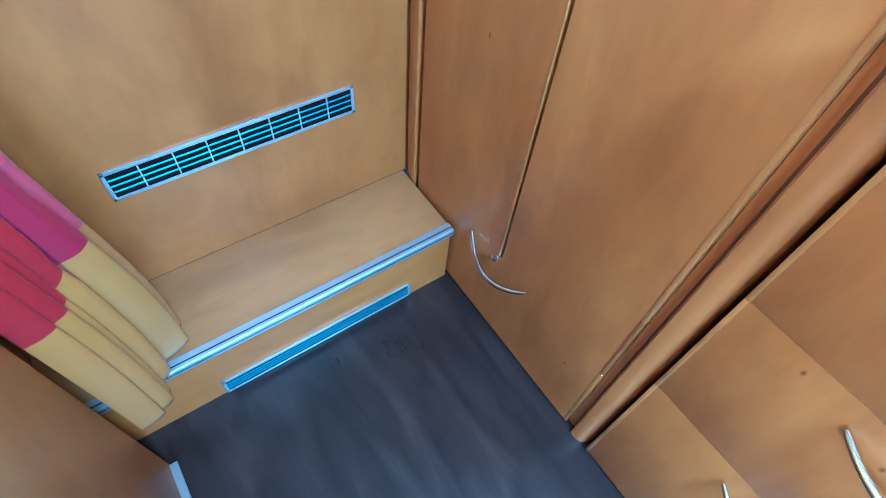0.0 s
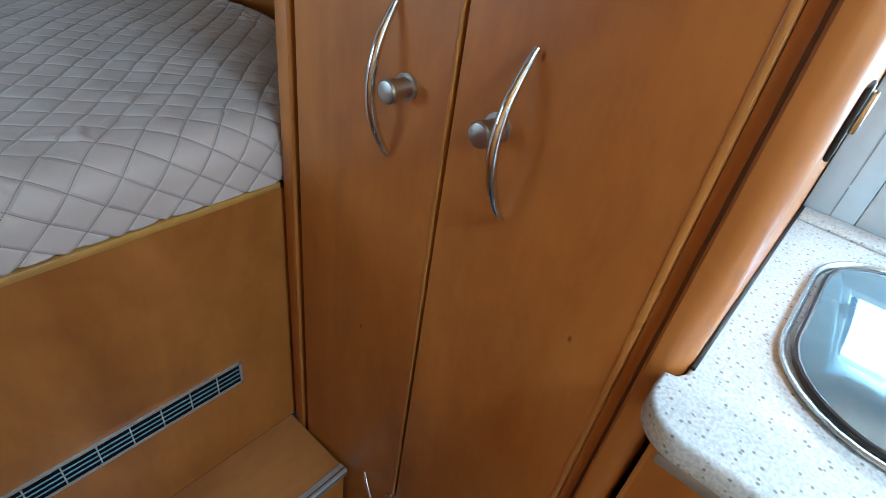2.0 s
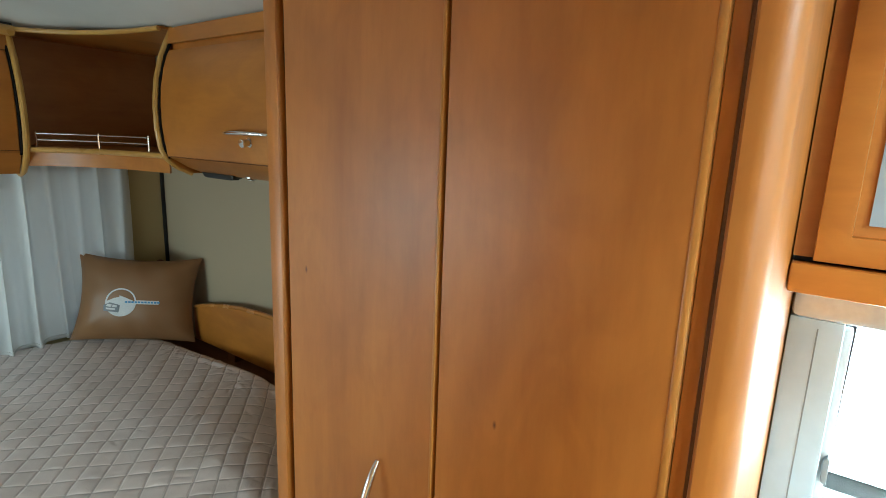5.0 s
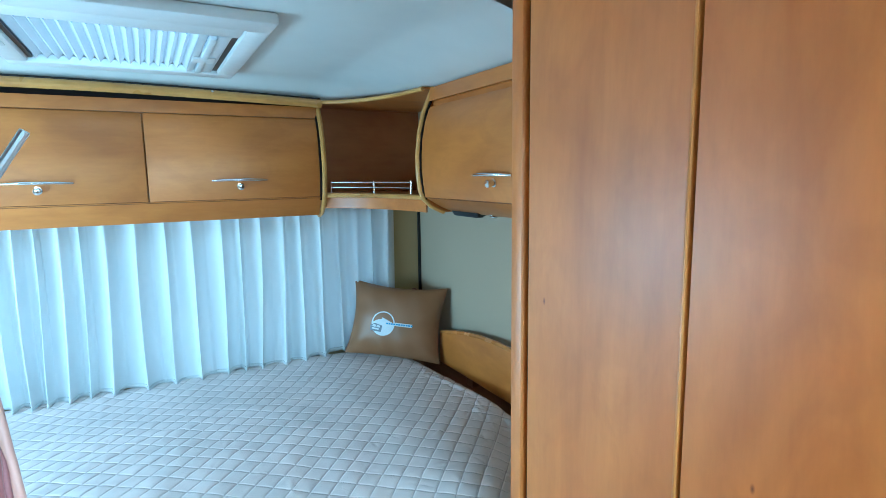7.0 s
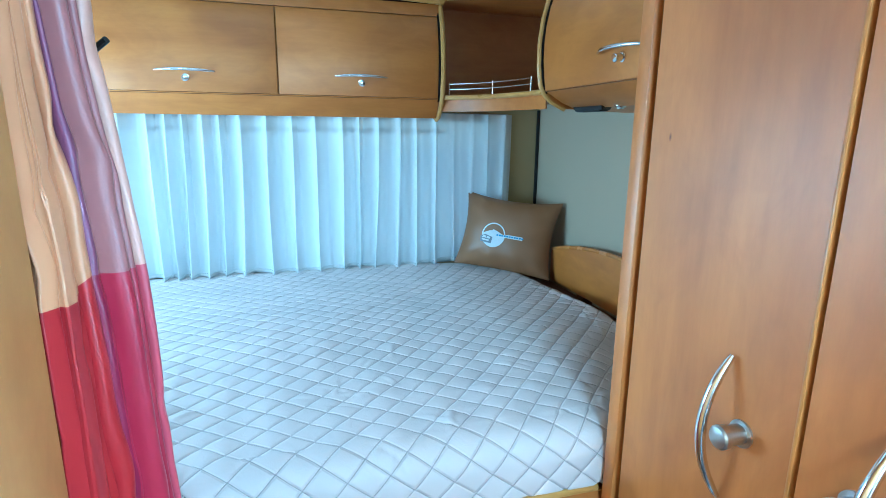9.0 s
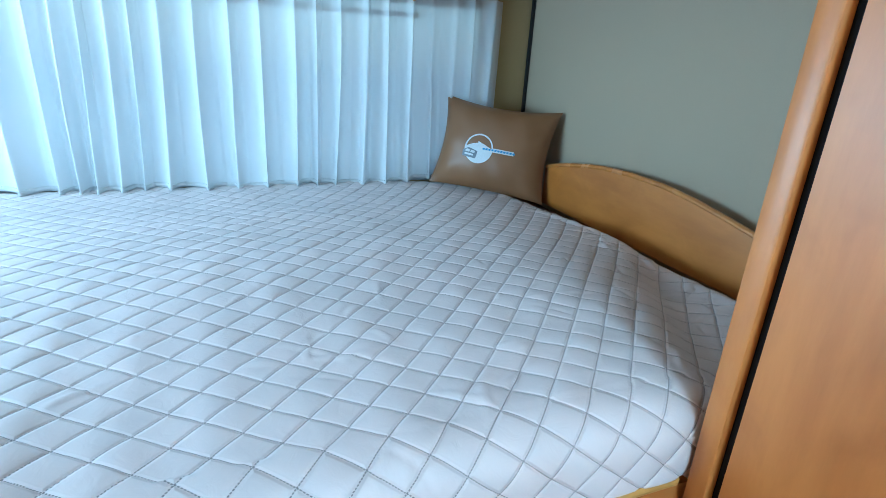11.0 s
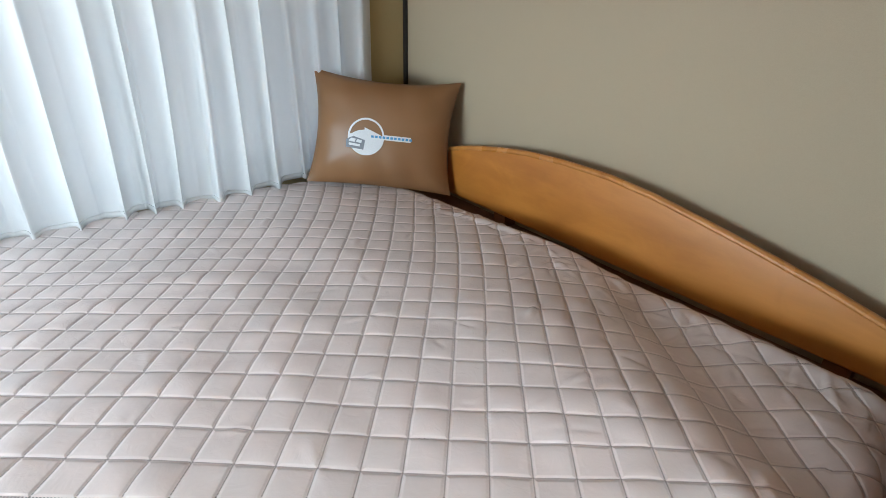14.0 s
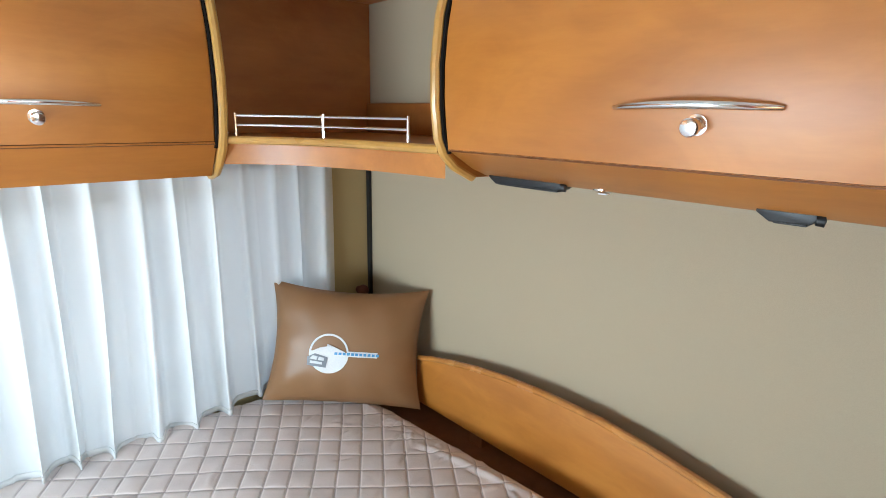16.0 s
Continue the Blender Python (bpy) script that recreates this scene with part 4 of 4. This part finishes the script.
def corner_board(z0, z1, inset=0.0):
    return slab([(p.x, p.y) for p in corner_curve(0, inset=inset)] + [(XR - 0.003, 1.997 + inset), (XR - 0.003, YB - 0.003), (0.062, YB - 0.003)], 2, z0, z1)


part("board", corner_board(1.522, 1.535, 0.004), PEAR_FLAT, shelf)
part("board_edge", tube([p + Vector((0, 0, 1.530)) for p in corner_curve(0)], 0.0082, 10), TRIM, shelf, "rounded yellow beech edge")
part("apron", slab([(p.x, p.y) for p in corner_curve(0, inset=0.012)] + [(p.x + 0.010, p.y + 0.010) for p in reversed(corner_curve(0, inset=0.012))], 2, 1.482, 1.522), PEAR_FLAT, shelf)
part("top_board", corner_board(1.862, 1.868, 0.010), PEAR_FLAT, shelf)
part("top_edge", tube([p + Vector((0, 0, 1.862)) for p in corner_curve(0, inset=0.008)], 0.007, 10), TRIM, shelf, "rounded yellow beech edge")
part("back_panel", box((0.062, YB - 0.014, 1.536), (XR - 0.003, YB - 0.004, 1.862)), MIDWOOD, shelf)
part("side_panel", box((XR - 0.016, 2.0, 1.536), (XR - 0.004, YB - 0.015, 1.612), 0.002), MIDWOOD, shelf)
for zz in (1.559, 1.577):
    part("rail", tube([p + Vector((0, 0, zz)) for p in corner_curve(0, inset=0.006)[1:15]], 0.0026, 8), CHROME, shelf, "chrome gallery rail")
for t_i in (1, 8, 14):
    q = corner_curve(0, inset=0.006)[t_i]
    part("post", tube([(q.x, q.y, 1.536), (q.x, q.y, 1.582)], 0.0032, 8), CHROME, shelf, "chrome post")


def reading_lamp(y0, y1, label):
    l = thing("reading_lamp", label, "lamp", group="lamps under the cupboard")
    zt = 1.486
    part("body", slab([(y0, zt - 0.002), (y0 + 0.010, zt - 0.011), (y1 - 0.015, zt - 0.013), (y1, zt - 0.003), (y1, zt + 0.003), (y0, zt + 0.003)], 0, 0.336, 0.370, 0.002), RUBBER, l)
    part("reflector", box((0.340, y0 + 0.014, zt - 0.0145), (0.366, y1 - 0.018, zt - 0.0115), 0.001), RUBBER, l, "small dark lens")
    part("swivel", lathe([(0, 0.0004), (0, 0.006), (0.008, 0.007), (0.010, 0.0004)], (0.338, y0 + 0.006, zt - 0.005), (0.3, -1, 0)), RUBBER, l)
    return l


reading_lamp(1.482, 1.548, "small black reading lamp under the side cupboard")
reading_lamp(1.815, 1.968, "long black reading lamp folded under the side cupboard")
sw = thing("lamp_switch", "small round chrome switch under the side cupboard", "switch")
part("rim", lathe([(0, 0.0004), (0, 0.017), (0.004, 0.017), (0.008, 0.012), (0.0085, 0.0004)], (0.356, 1.757, 1.487), (0, 0, -1)), CHROME, sw)
part("rocker", box((0.350, 1.750, 1.476), (0.362, 1.764, 1.4795), 0.001), WHITEPLASTIC, sw)

# ---- roof light ----
roof = thing("roof_light", "white roof light with a pleated blind half drawn in the ceiling", "roof light")
FX0, FX1, FY0, FY1, FZ = -0.803, -0.248, 1.640, 2.325, 1.906
rim = bmesh.new()
for lo, hi in (((FX0, FY0, FZ), (FX1, FY0 + 0.085, CEIL)), ((FX0 + 0.0501, FY0 + 0.0851, FZ + 0.005), (FX1 - 0.0501, FY0 + 0.175, CEIL)), ((FX0, FY1 - 0.055, FZ), (FX1, FY1, CEIL)),
               ((FX0, FY0 + 0.0851, FZ), (FX0 + 0.05, FY1 - 0.0551, CEIL)), ((FX1 - 0.05, FY0 + 0.0851, FZ), (FX1, FY1 - 0.0551, CEIL))):
    box(lo, hi, 0.006, rim)
part("frame", rim, WHITEPLASTIC, roof)
BY0, BY1 = FY0 + 0.176, FY1 - 0.098
blind = bmesh.new()
zig = [(FX0 + 0.062 + i * 0.0115, FZ + (0.004 if i % 2 else 0.020)) for i in range(32)]
for (xa, za), (xb, zb) in zip(zig, zig[1:]):
    blind.faces.new([blind.verts.new(p) for p in ((xa, BY0, za), (xb, BY0, zb), (xb, BY1, zb), (xa, BY1, za))])
bmesh.ops.remove_doubles(blind, verts=blind.verts, dist=0.0001)
part("pleated_blind", blind, BLIND, roof, "pleated white blind")
part("blind_bar", box((FX0 + 0.421, BY0, FZ + 0.006), (FX0 + 0.440, FY1 - 0.056, FZ + 0.020), 0.002), GREYPLASTIC, roof, "grey blind end bar")
pull = part("blind_pull", box((FX0 + 0.444, BY0 + 0.02, FZ + 0.001), (FX0 + 0.460, FY1 - 0.058, FZ + 0.018), 0.004), WHITEPLASTIC, roof, "white pull bar")
part("pull_catch", box((FX0 + 0.424, BY0 + 0.235, FZ + 0.000), (FX0 + 0.478, BY0 + 0.290, FZ + 0.006), 0.002), WHITEPLASTIC, pull, "white catch plate")
part("end_plate", box((FX0 + 0.461, BY0, FZ + 0.006), (FX0 + 0.488, FY1 - 0.056, FZ + 0.014), 0.001), GREYPLASTIC, roof, "grey plate beside the blind")
for xa, xb, label in ((FX0 + 0.0502, FX0 + 0.0605, "dark slot beside the blind"), (FX0 + 0.4885, FX1 - 0.0502, "dark slot behind the blind's end")):
    part("slot", box((xa, BY0, FZ + 0.012), (xb, FY1 - 0.056, FZ + 0.018)), RUBBER, roof, label)
part("catch", box((FX0 + 0.006, FY1 - 0.330, FZ - 0.002), (FX0 + 0.038, FY1 - 0.250, FZ + 0.004), 0.002), GREYPLASTIC, roof, "grey catch")
dome = part("dome", box((SX0, SY0, CEIL + 0.05), (SX1, SY1, CEIL + 0.058)), GLASS, roof, "clear dome pane")
dome.visible_shadow = False
part("upstand", boxes([((SX0 - 0.01, SY0 - 0.01, CEIL), (SX1 + 0.01, SY0, CEIL + 0.06)), ((SX0 - 0.01, SY1, CEIL), (SX1 + 0.01, SY1 + 0.01, CEIL + 0.06)),
                       ((SX0 - 0.01, SY0, CEIL), (SX0, SY1, CEIL + 0.06)), ((SX1, SY0, CEIL), (SX1 + 0.01, SY1, CEIL + 0.06))]), WHITEPLASTIC, roof)

# ---- wardrobe ----
ward = thing("wardrobe", "tall honey wood wardrobe with two doors and bowed chrome handles", "wardrobe")
part("body", box((0.020, 0.562, 0.0), (XR - 0.003, 1.19, CEIL - 0.002)), DARKWOOD, ward)
part("top_board", box((0.002, 0.585, 1.868), (0.020, 1.156, CEIL - 0.002), 0.001), PEAR, ward)


def door_leaf(y0, y1, z0, z1):
    d = part("door", box((0.0, y0, z0), (0.018, y1, z1)), PEAR, ward)
    return d


left_leaf = door_leaf(0.8655, 1.1420, 0.2607, 1.866)
right_leaf = door_leaf(0.589, 0.8585, 0.2607, 1.866)
low_leaf = part("lower_flap", box((0.0, 0.589, FLOOR_Z + 0.008), (0.018, 1.142, 0.2606)), PEAR, ward)
part("door_lip", box((-0.0006, 0.8650, 0.262), (0.016, 0.8700, 1.866), 0.0018), SEAM, left_leaf, "pale rounded lipping")
part("door_lip", box((-0.0012, 0.5885, 0.2607), (0.016, 0.5965, 1.866), 0.002), EDGE, right_leaf, "pale rounded lipping")
part("flap_lip", box((-0.0012, 0.5885, FLOOR_Z + 0.008), (0.016, 0.5965, 0.2606), 0.002), EDGE, low_leaf, "pale rounded lipping")
bow_handle(left_leaf, (0.0, 0.952, 1.076), (0, 0.022, 1), (-1, 0.15, 0), 0.182, 0.030, 0.0062)
knob(left_leaf, (0.0, 0.931, 1.080), (-1, 0, 0), SATIN, 0.0135, 0.036)
bow_handle(right_leaf, (0.0, 0.770, 1.078), (0, 0.020, 1), (-1, 0.15, 0), 0.186, 0.034, 0.0062)
knob(right_leaf, (0.0, 0.799, 1.082), (-1, 0, 0), SATIN, 0.0135, 0.036)
bow_handle(low_leaf, (0.0, 0.864, 0.251), (0, 1, 0), (-0.62, 0, -0.78), 0.165, 0.040, 0.0052)
knob(low_leaf, (0.0, 0.870, 0.254), (-1, 0, 0), CHROME, 0.0075, 0.012)
part("post", box((-0.004, 1.156, 0.0), (0.020, 1.184, 1.90), 0.004), PEAR, ward, "narrow upright post with a rounded edge")
part("shadow_gap", box((0.010, 1.1412, 0.0), (0.0195, 1.157, 1.90)), BLACK, ward)
part("hinge_cap", box((-0.004, 1.136, 1.868), (0.004, 1.152, 1.884), 0.002), WHITEPLASTIC, ward, "small white hinge cover")
part("stile", box((0.011, 0.5752, 0.0), (0.0195, 0.5883, CEIL - 0.003), 0.001), PEAR, ward, "recessed narrow stile")
COL = [(0.030, 0.5705), (0.002, 0.5705), (-0.002, 0.5695), (-0.004, 0.5670)]
for i in range(7):
    a = radians(180 + i * 15)
    COL.append((0.022 + 0.026 * math.cos(a), 0.5575 + 0.0235 * math.sin(a)))
COL += [(0.549, 0.534), (0.549, 0.545), (0.05, 0.560)]
part("recess", box((0.012, 0.5700, 0.0), (0.0193, 0.5760, CEIL - 0.004)), DARKWOOD, ward, "dark shadow gap")
part("rounded_column", slab(COL, 2, 0.0, CEIL - 0.004), PEAR, ward, "rounded wooden column at the kitchen end")

# ---- kitchen ----
kit = thing("kitchen_cabinet", "honey wood kitchen base cabinet with drawers and chrome bow handles", "cabinet")
part("body", box((0.020, -1.10, 0.0), (0.545, 0.528, 0.896)), DARKWOOD, kit)
for z0, z1 in ((0.024, 0.3655), (0.3662, 0.6075), (0.6082, 0.890)):
    dr = part("drawer_front", box((-0.003, -0.10, z0), (0.018, 0.527, z1), 0.0006), PEAR, kit)
    part("edge_lip", box((-0.0042, 0.5215, z0), (0.010, 0.5280, z1), 0.0015), EDGE, dr, "pale rounded lipping")
    if z0 < 0.6:
        bow_handle(dr, (-0.003, 0.292, z1 - 0.035), (0, 1, 0), (-1, 0, -0.5), 0.175, 0.03, 0.0048)
part("drawer_front", box((-0.003, -1.10, 0.012), (0.018, -0.105, 0.890), 0.003), PEAR_SIDE, kit)
top = thing("worktop", "pale speckled kitchen worktop with a rounded corner", "worktop")
WT = [(-0.076, -1.1), (-0.076, 0.505)]
for i in range(1, 10):
    a = radians(180 - i * 90 / 9)
    WT.append((-0.030 + 0.046 * math.cos(a), 0.505 + 0.046 * math.sin(a)))
WT += [(-0.008, 0.551), (-0.005, 0.540), (0.006, 0.5335), (0.545, 0.5335), (0.545, -1.1)]
part("slab", slab(WT, 2, 0.897, 0.930, 0.005, 3), SPECKLE, top)
part("back_strip", box((0.448, -1.10, 0.930), (0.4945, 0.528, 0.936), 0.002), SPECKLE, top, "raised speckled strip below the window")
part("seal_or_shade", box((0.012, 0.5285, 0.930), (0.494, 0.5335, 0.9345), 0.001), RUBBER, top, "dark sealing strip along the wardrobe side")
rail = thing("towel_rail", "slim aluminium rail fixed under the worktop edge", "rail")
part("bar", box((-0.073, -1.0, 0.882), (-0.050, 0.518, 0.8965), 0.003), ALU, rail)
for yy in (0.452, -0.3):
    clamp = part("clamp", boxes([((-0.079, yy - 0.010, 0.876), (-0.044, yy + 0.010, 0.8968)), ((-0.044, yy - 0.006, 0.878), (-0.003, yy + 0.006, 0.888))], 0.002), WHITEPLASTIC, rail, "white clamp")
    part("screw", lathe([(0, 0.0004), (0, 0.005), (0.006, 0.005), (0.008, 0.003), (0.0082, 0.0004)], (-0.079, yy, 0.886), (-1, 0, 0), 14), CHROME, clamp, "small chrome screw")

sink = thing("sink", "steel sink with a blue smoked glass lid let into the worktop", "sink")


def rounded(x0, x1, y0, y1, r, k=8):
    pts = []
    for cx, cy, a0 in ((x1 - r, y1 - r, 0), (x0 + r, y1 - r, 90), (x0 + r, y0 + r, 180), (x1 - r, y0 + r, 270)):
        pts += [(cx + r * math.cos(radians(a0 + 90 * i / k)), cy + r * math.sin(radians(a0 + 90 * i / k))) for i in range(k + 1)]
    return pts


SK = (0.03, 0.400, -0.03, 0.476)
rim_pts = [(x, y, 0.9345) for x, y in rounded(*SK, 0.11)]
part("rim", tube(rim_pts + rim_pts[:1], 0.0055, 8, flat=0.6), STEEL, sink, "polished steel rim")
part("seal_or_shade", tube([(x, y, 0.936) for x, y in rounded(SK[0] + 0.012, SK[1] - 0.012, SK[2] + 0.012, SK[3] - 0.012, 0.10)] + [(rounded(SK[0] + 0.012, SK[1] - 0.012, SK[2] + 0.012, SK[3] - 0.012, 0.10)[0][0], rounded(SK[0] + 0.012, SK[1] - 0.012, SK[2] + 0.012, SK[3] - 0.012, 0.10)[0][1], 0.936)], 0.004, 8), RUBBER, sink)
part("glass_lid", slab(rounded(SK[0] + 0.014, SK[1] - 0.014, SK[2] + 0.014, SK[3] - 0.014, 0.10), 2, 0.9325, 0.9385, 0.001), plain("blue_smoked_lid", (0.30, 0.45, 0.55), 0.05, metal=0.7, vary=0.1), sink, "dark blue smoked glass lid")

kw = thing("window_1", "grey-framed kitchen window with daylight behind it", "window")
tagged(kw, kind="structure")
part("window_frame", boxes([((0.495, WY1, 0.932), (0.552, 0.5325, 1.350)), ((0.495, -0.40, 0.932), (0.552, WY0, 1.350)), ((0.495, WY0, 0.932), (0.552, WY1, WZ0 - 0.012))], 0.004), FRAMEGREY, kw)
part("groove", boxes([((0.4942, 0.4925, 0.99), (0.4952, 0.4945, 1.335)), ((0.4942, 0.4925, 0.934), (0.4952, 0.4945, 0.985))]), GREYDARK, kw, "fine dark joint")
part("sash", boxes([((0.520, WY1 - 0.012, WZ0 - 0.012), (0.545, WY1, 1.335)), ((0.520, WY0, WZ0 - 0.012), (0.545, WY0 + 0.02, 1.335)), ((0.515, WY0 + 0.02, WZ0 - 0.012), (0.548, WY1 - 0.012, WZ0 + 0.004)), ((0.525, WY0 + 0.02, WZ0 + 0.006), (0.545, WY1 - 0.012, WZ0 + 0.018))], 0.002), WHITEPLASTIC, kw)
kp = part("pane", box((0.560, WY0, WZ0 - 0.02), (0.566, WY1, WZ1 + 0.02)), GLASS, kw)
kp.visible_shadow = False
part("blind_cassette", box((0.480, -0.40, 1.351), (0.552, 0.5325, 1.412), 0.012), ALU, kw, "silver blind cassette")
part("window_catch", slab([(0.446, 1.075), (0.454, 1.080), (0.456, 1.115), (0.450, 1.125), (0.446, 1.120)], 0, 0.505, 0.519, 0.002), GREYDARK, kw, "dark grey window catch")
cup = thing("kitchen_cupboard", "honey wood kitchen wall cupboard with a frosted glass door", "cupboard")
part("body", box((0.270, -0.60, 1.441), (0.546, 0.5325, CEIL - 0.004)), PEAR_SIDE, cup)
part("bottom_rail", box((0.246, -0.60, 1.441), (0.269, 0.5325, 1.477), 0.004), PEAR_SIDE, cup)
leaf = box((0.250, -0.10, 1.481), (0.268, 0.512, 1.90), 0.002)
leaf.normal_update()
front = [max((f for f in leaf.faces if f.normal.x < -0.9), key=lambda f: f.calc_area())]
bmesh.ops.inset_region(leaf, faces=front, thickness=0.042, depth=0.0)
bmesh.ops.inset_region(leaf, faces=front, thickness=0.0015, depth=-0.008)
kd = part("door", leaf, PEAR_SIDE, cup)
part("glass_panel", box((0.254, -0.055, 1.527), (0.2575, 0.467, 1.855)), plain("frosted_blue_panel", (0.30, 0.36, 0.42), 0.3, vary=0.1), kd, "frosted blue-grey glass panel")
part("shadow_gap", box((0.2685, -0.60, 1.4765), (0.272, 0.5325, 1.482)), BLACK, cup)

sock = thing("socket_strip", "small dark switch strip on the wardrobe side above the worktop", "switch")
part("plate", box((0.090, 0.5285, 1.135), (0.125, 0.5335, 1.200), 0.002), RUBBER, sock)
part("lever", box((0.097, 0.523, 1.160), (0.113, 0.529, 1.196), 0.002), CHROME, sock)

# ---- curtain at the bed opening ----
drape = thing("bed_curtain", "gathered shiny curtain in pink, magenta and cream bands beside the step", "curtain")


def gathered():
    """Round tubular folds, tight above and fuller towards the foot, with crumples."""
    per, m = 64, 170
    wide = np.array([0.022, 0.032, 0.022, 0.032, 0.060, 0.040])
    deep = np.array([0.018, 0.024, 0.016, 0.022, 0.036, 0.026])
    ends = np.concatenate([[0], np.cumsum(wide)]) / wide.sum()
    k = np.repeat(np.arange(6), per)
    u = np.tile(np.linspace(0, 1, per, endpoint=False), 6)
    ph = 2 * math.pi * u
    t = np.linspace(0, 1, m)[:, None]
    span = 0.090 + 0.045 * smooth((t - 0.45) / 0.55)
    w = np.diff(ends)[k]
    s = (ends[:-1][k] + w * (u - 0.23 * np.sin(ph)))[None, :]
    along = (ends[:-1][k] + w * u)[None, :]
    y = 0.946 + span * s
    full = 0.70 + 0.50 * smooth((t - 0.28) / 0.6) + 0.55 * smooth((t - 0.7) / 0.25) - 0.16 * np.exp(-((t - 0.24) / 0.06) ** 2)
    cx = -0.689 + 0.010 * smooth((t - 0.15) / 0.25) + 0.027 * smooth((t - 0.4) / 0.6)
    x = cx + full * deep[k][None, :] * (1 - np.cos(ph + 0.35 * np.sin(5 * t + k)))[None, :].reshape(m, -1) * 0.5 + 0.002 * np.sin(5 * t + 1.3 * k) + (0.029 + 0.018 * smooth((t - 0.12) / 0.3) + 0.030 * smooth((t - 0.4) / 0.6)) * along
    pleat = np.sin(2 * math.pi * 15 * along + 1.6 * np.sin(4.2 * t + 5 * along)) * (0.6 + 0.4 * np.sin(3 * t + 11 * along))
    calm = 1 - 0.85 * smooth((t - 0.55) / 0.3)
    x, y = x + 0.0036 * pleat * calm, y + 0.0028 * np.cos(2 * math.pi * 15 * along + 2.2 * t) * smooth(t * 5) * calm
    x = x + 0.0035 * (np.sin(17 * along * 2.4 + 6 * t) * np.sin(2.2 * t + 9 * along)) * smooth(t * 4)
    rng = np.random.RandomState(8)
    for i in range(70):
        ps, pt, tilt = rng.rand(), rng.uniform(0.05, 0.86), rng.uniform(-0.5, 0.5)
        d = (t - pt) - tilt * (along - ps) * 0.3
        bumpy = rng.uniform(-0.0055, 0.0055) * np.exp(-((along - ps) / rng.uniform(0.03, 0.10)) ** 2 - (d / rng.uniform(0.006, 0.022)) ** 2)
        x, y = x + bumpy, y + 0.6 * bumpy
    y = y + 0.003 * np.sin(5 * t + 2) * along
    foot = 0.165 + 0.045 * smooth((y[-1:] - 0.985) / 0.02)
    z = 1.885 - (1.885 - foot) * t
    return np.stack([x, y, z + 0 * x], -1), np.stack([np.broadcast_to(along, x.shape), np.broadcast_to(1 - t, x.shape)], -1)


pos, uv = gathered()
grid_mesh("cloth", pos, uv, BANDS, drape, thick=0.0015)
crail = thing("curtain_rail", "slim chrome curtain rail below the ceiling", "rail")
part("bar", tube([(x, y - 0.035, 1.915) for x, y, z in header_curve(0)][1:], 0.005, 8), CHROME, crail)
for i in (2, 9, 17):
    q = header_curve(0)[i]
    part("bracket", box((q[0] - 0.006, q[1] - 0.041, 1.915), (q[0] + 0.006, q[1] - 0.029, CEIL), 0.001), ALU, crail)
hold = thing("curtain_holdback", "thin chrome arm holding the curtain at the jamb", "holdback")
part("arm", tube([(-0.702, 1.138, 1.500), (-0.650, 1.125, 1.580), (-0.605, 1.115, 1.648)], 0.0045, 10), ALU, hold)
part("hook", tube([(-0.700, 1.138, 1.486), (-0.668, 1.122, 1.488), (-0.650, 1.112, 1.500)], 0.0035, 8), RUBBER, hold, "dark hook")
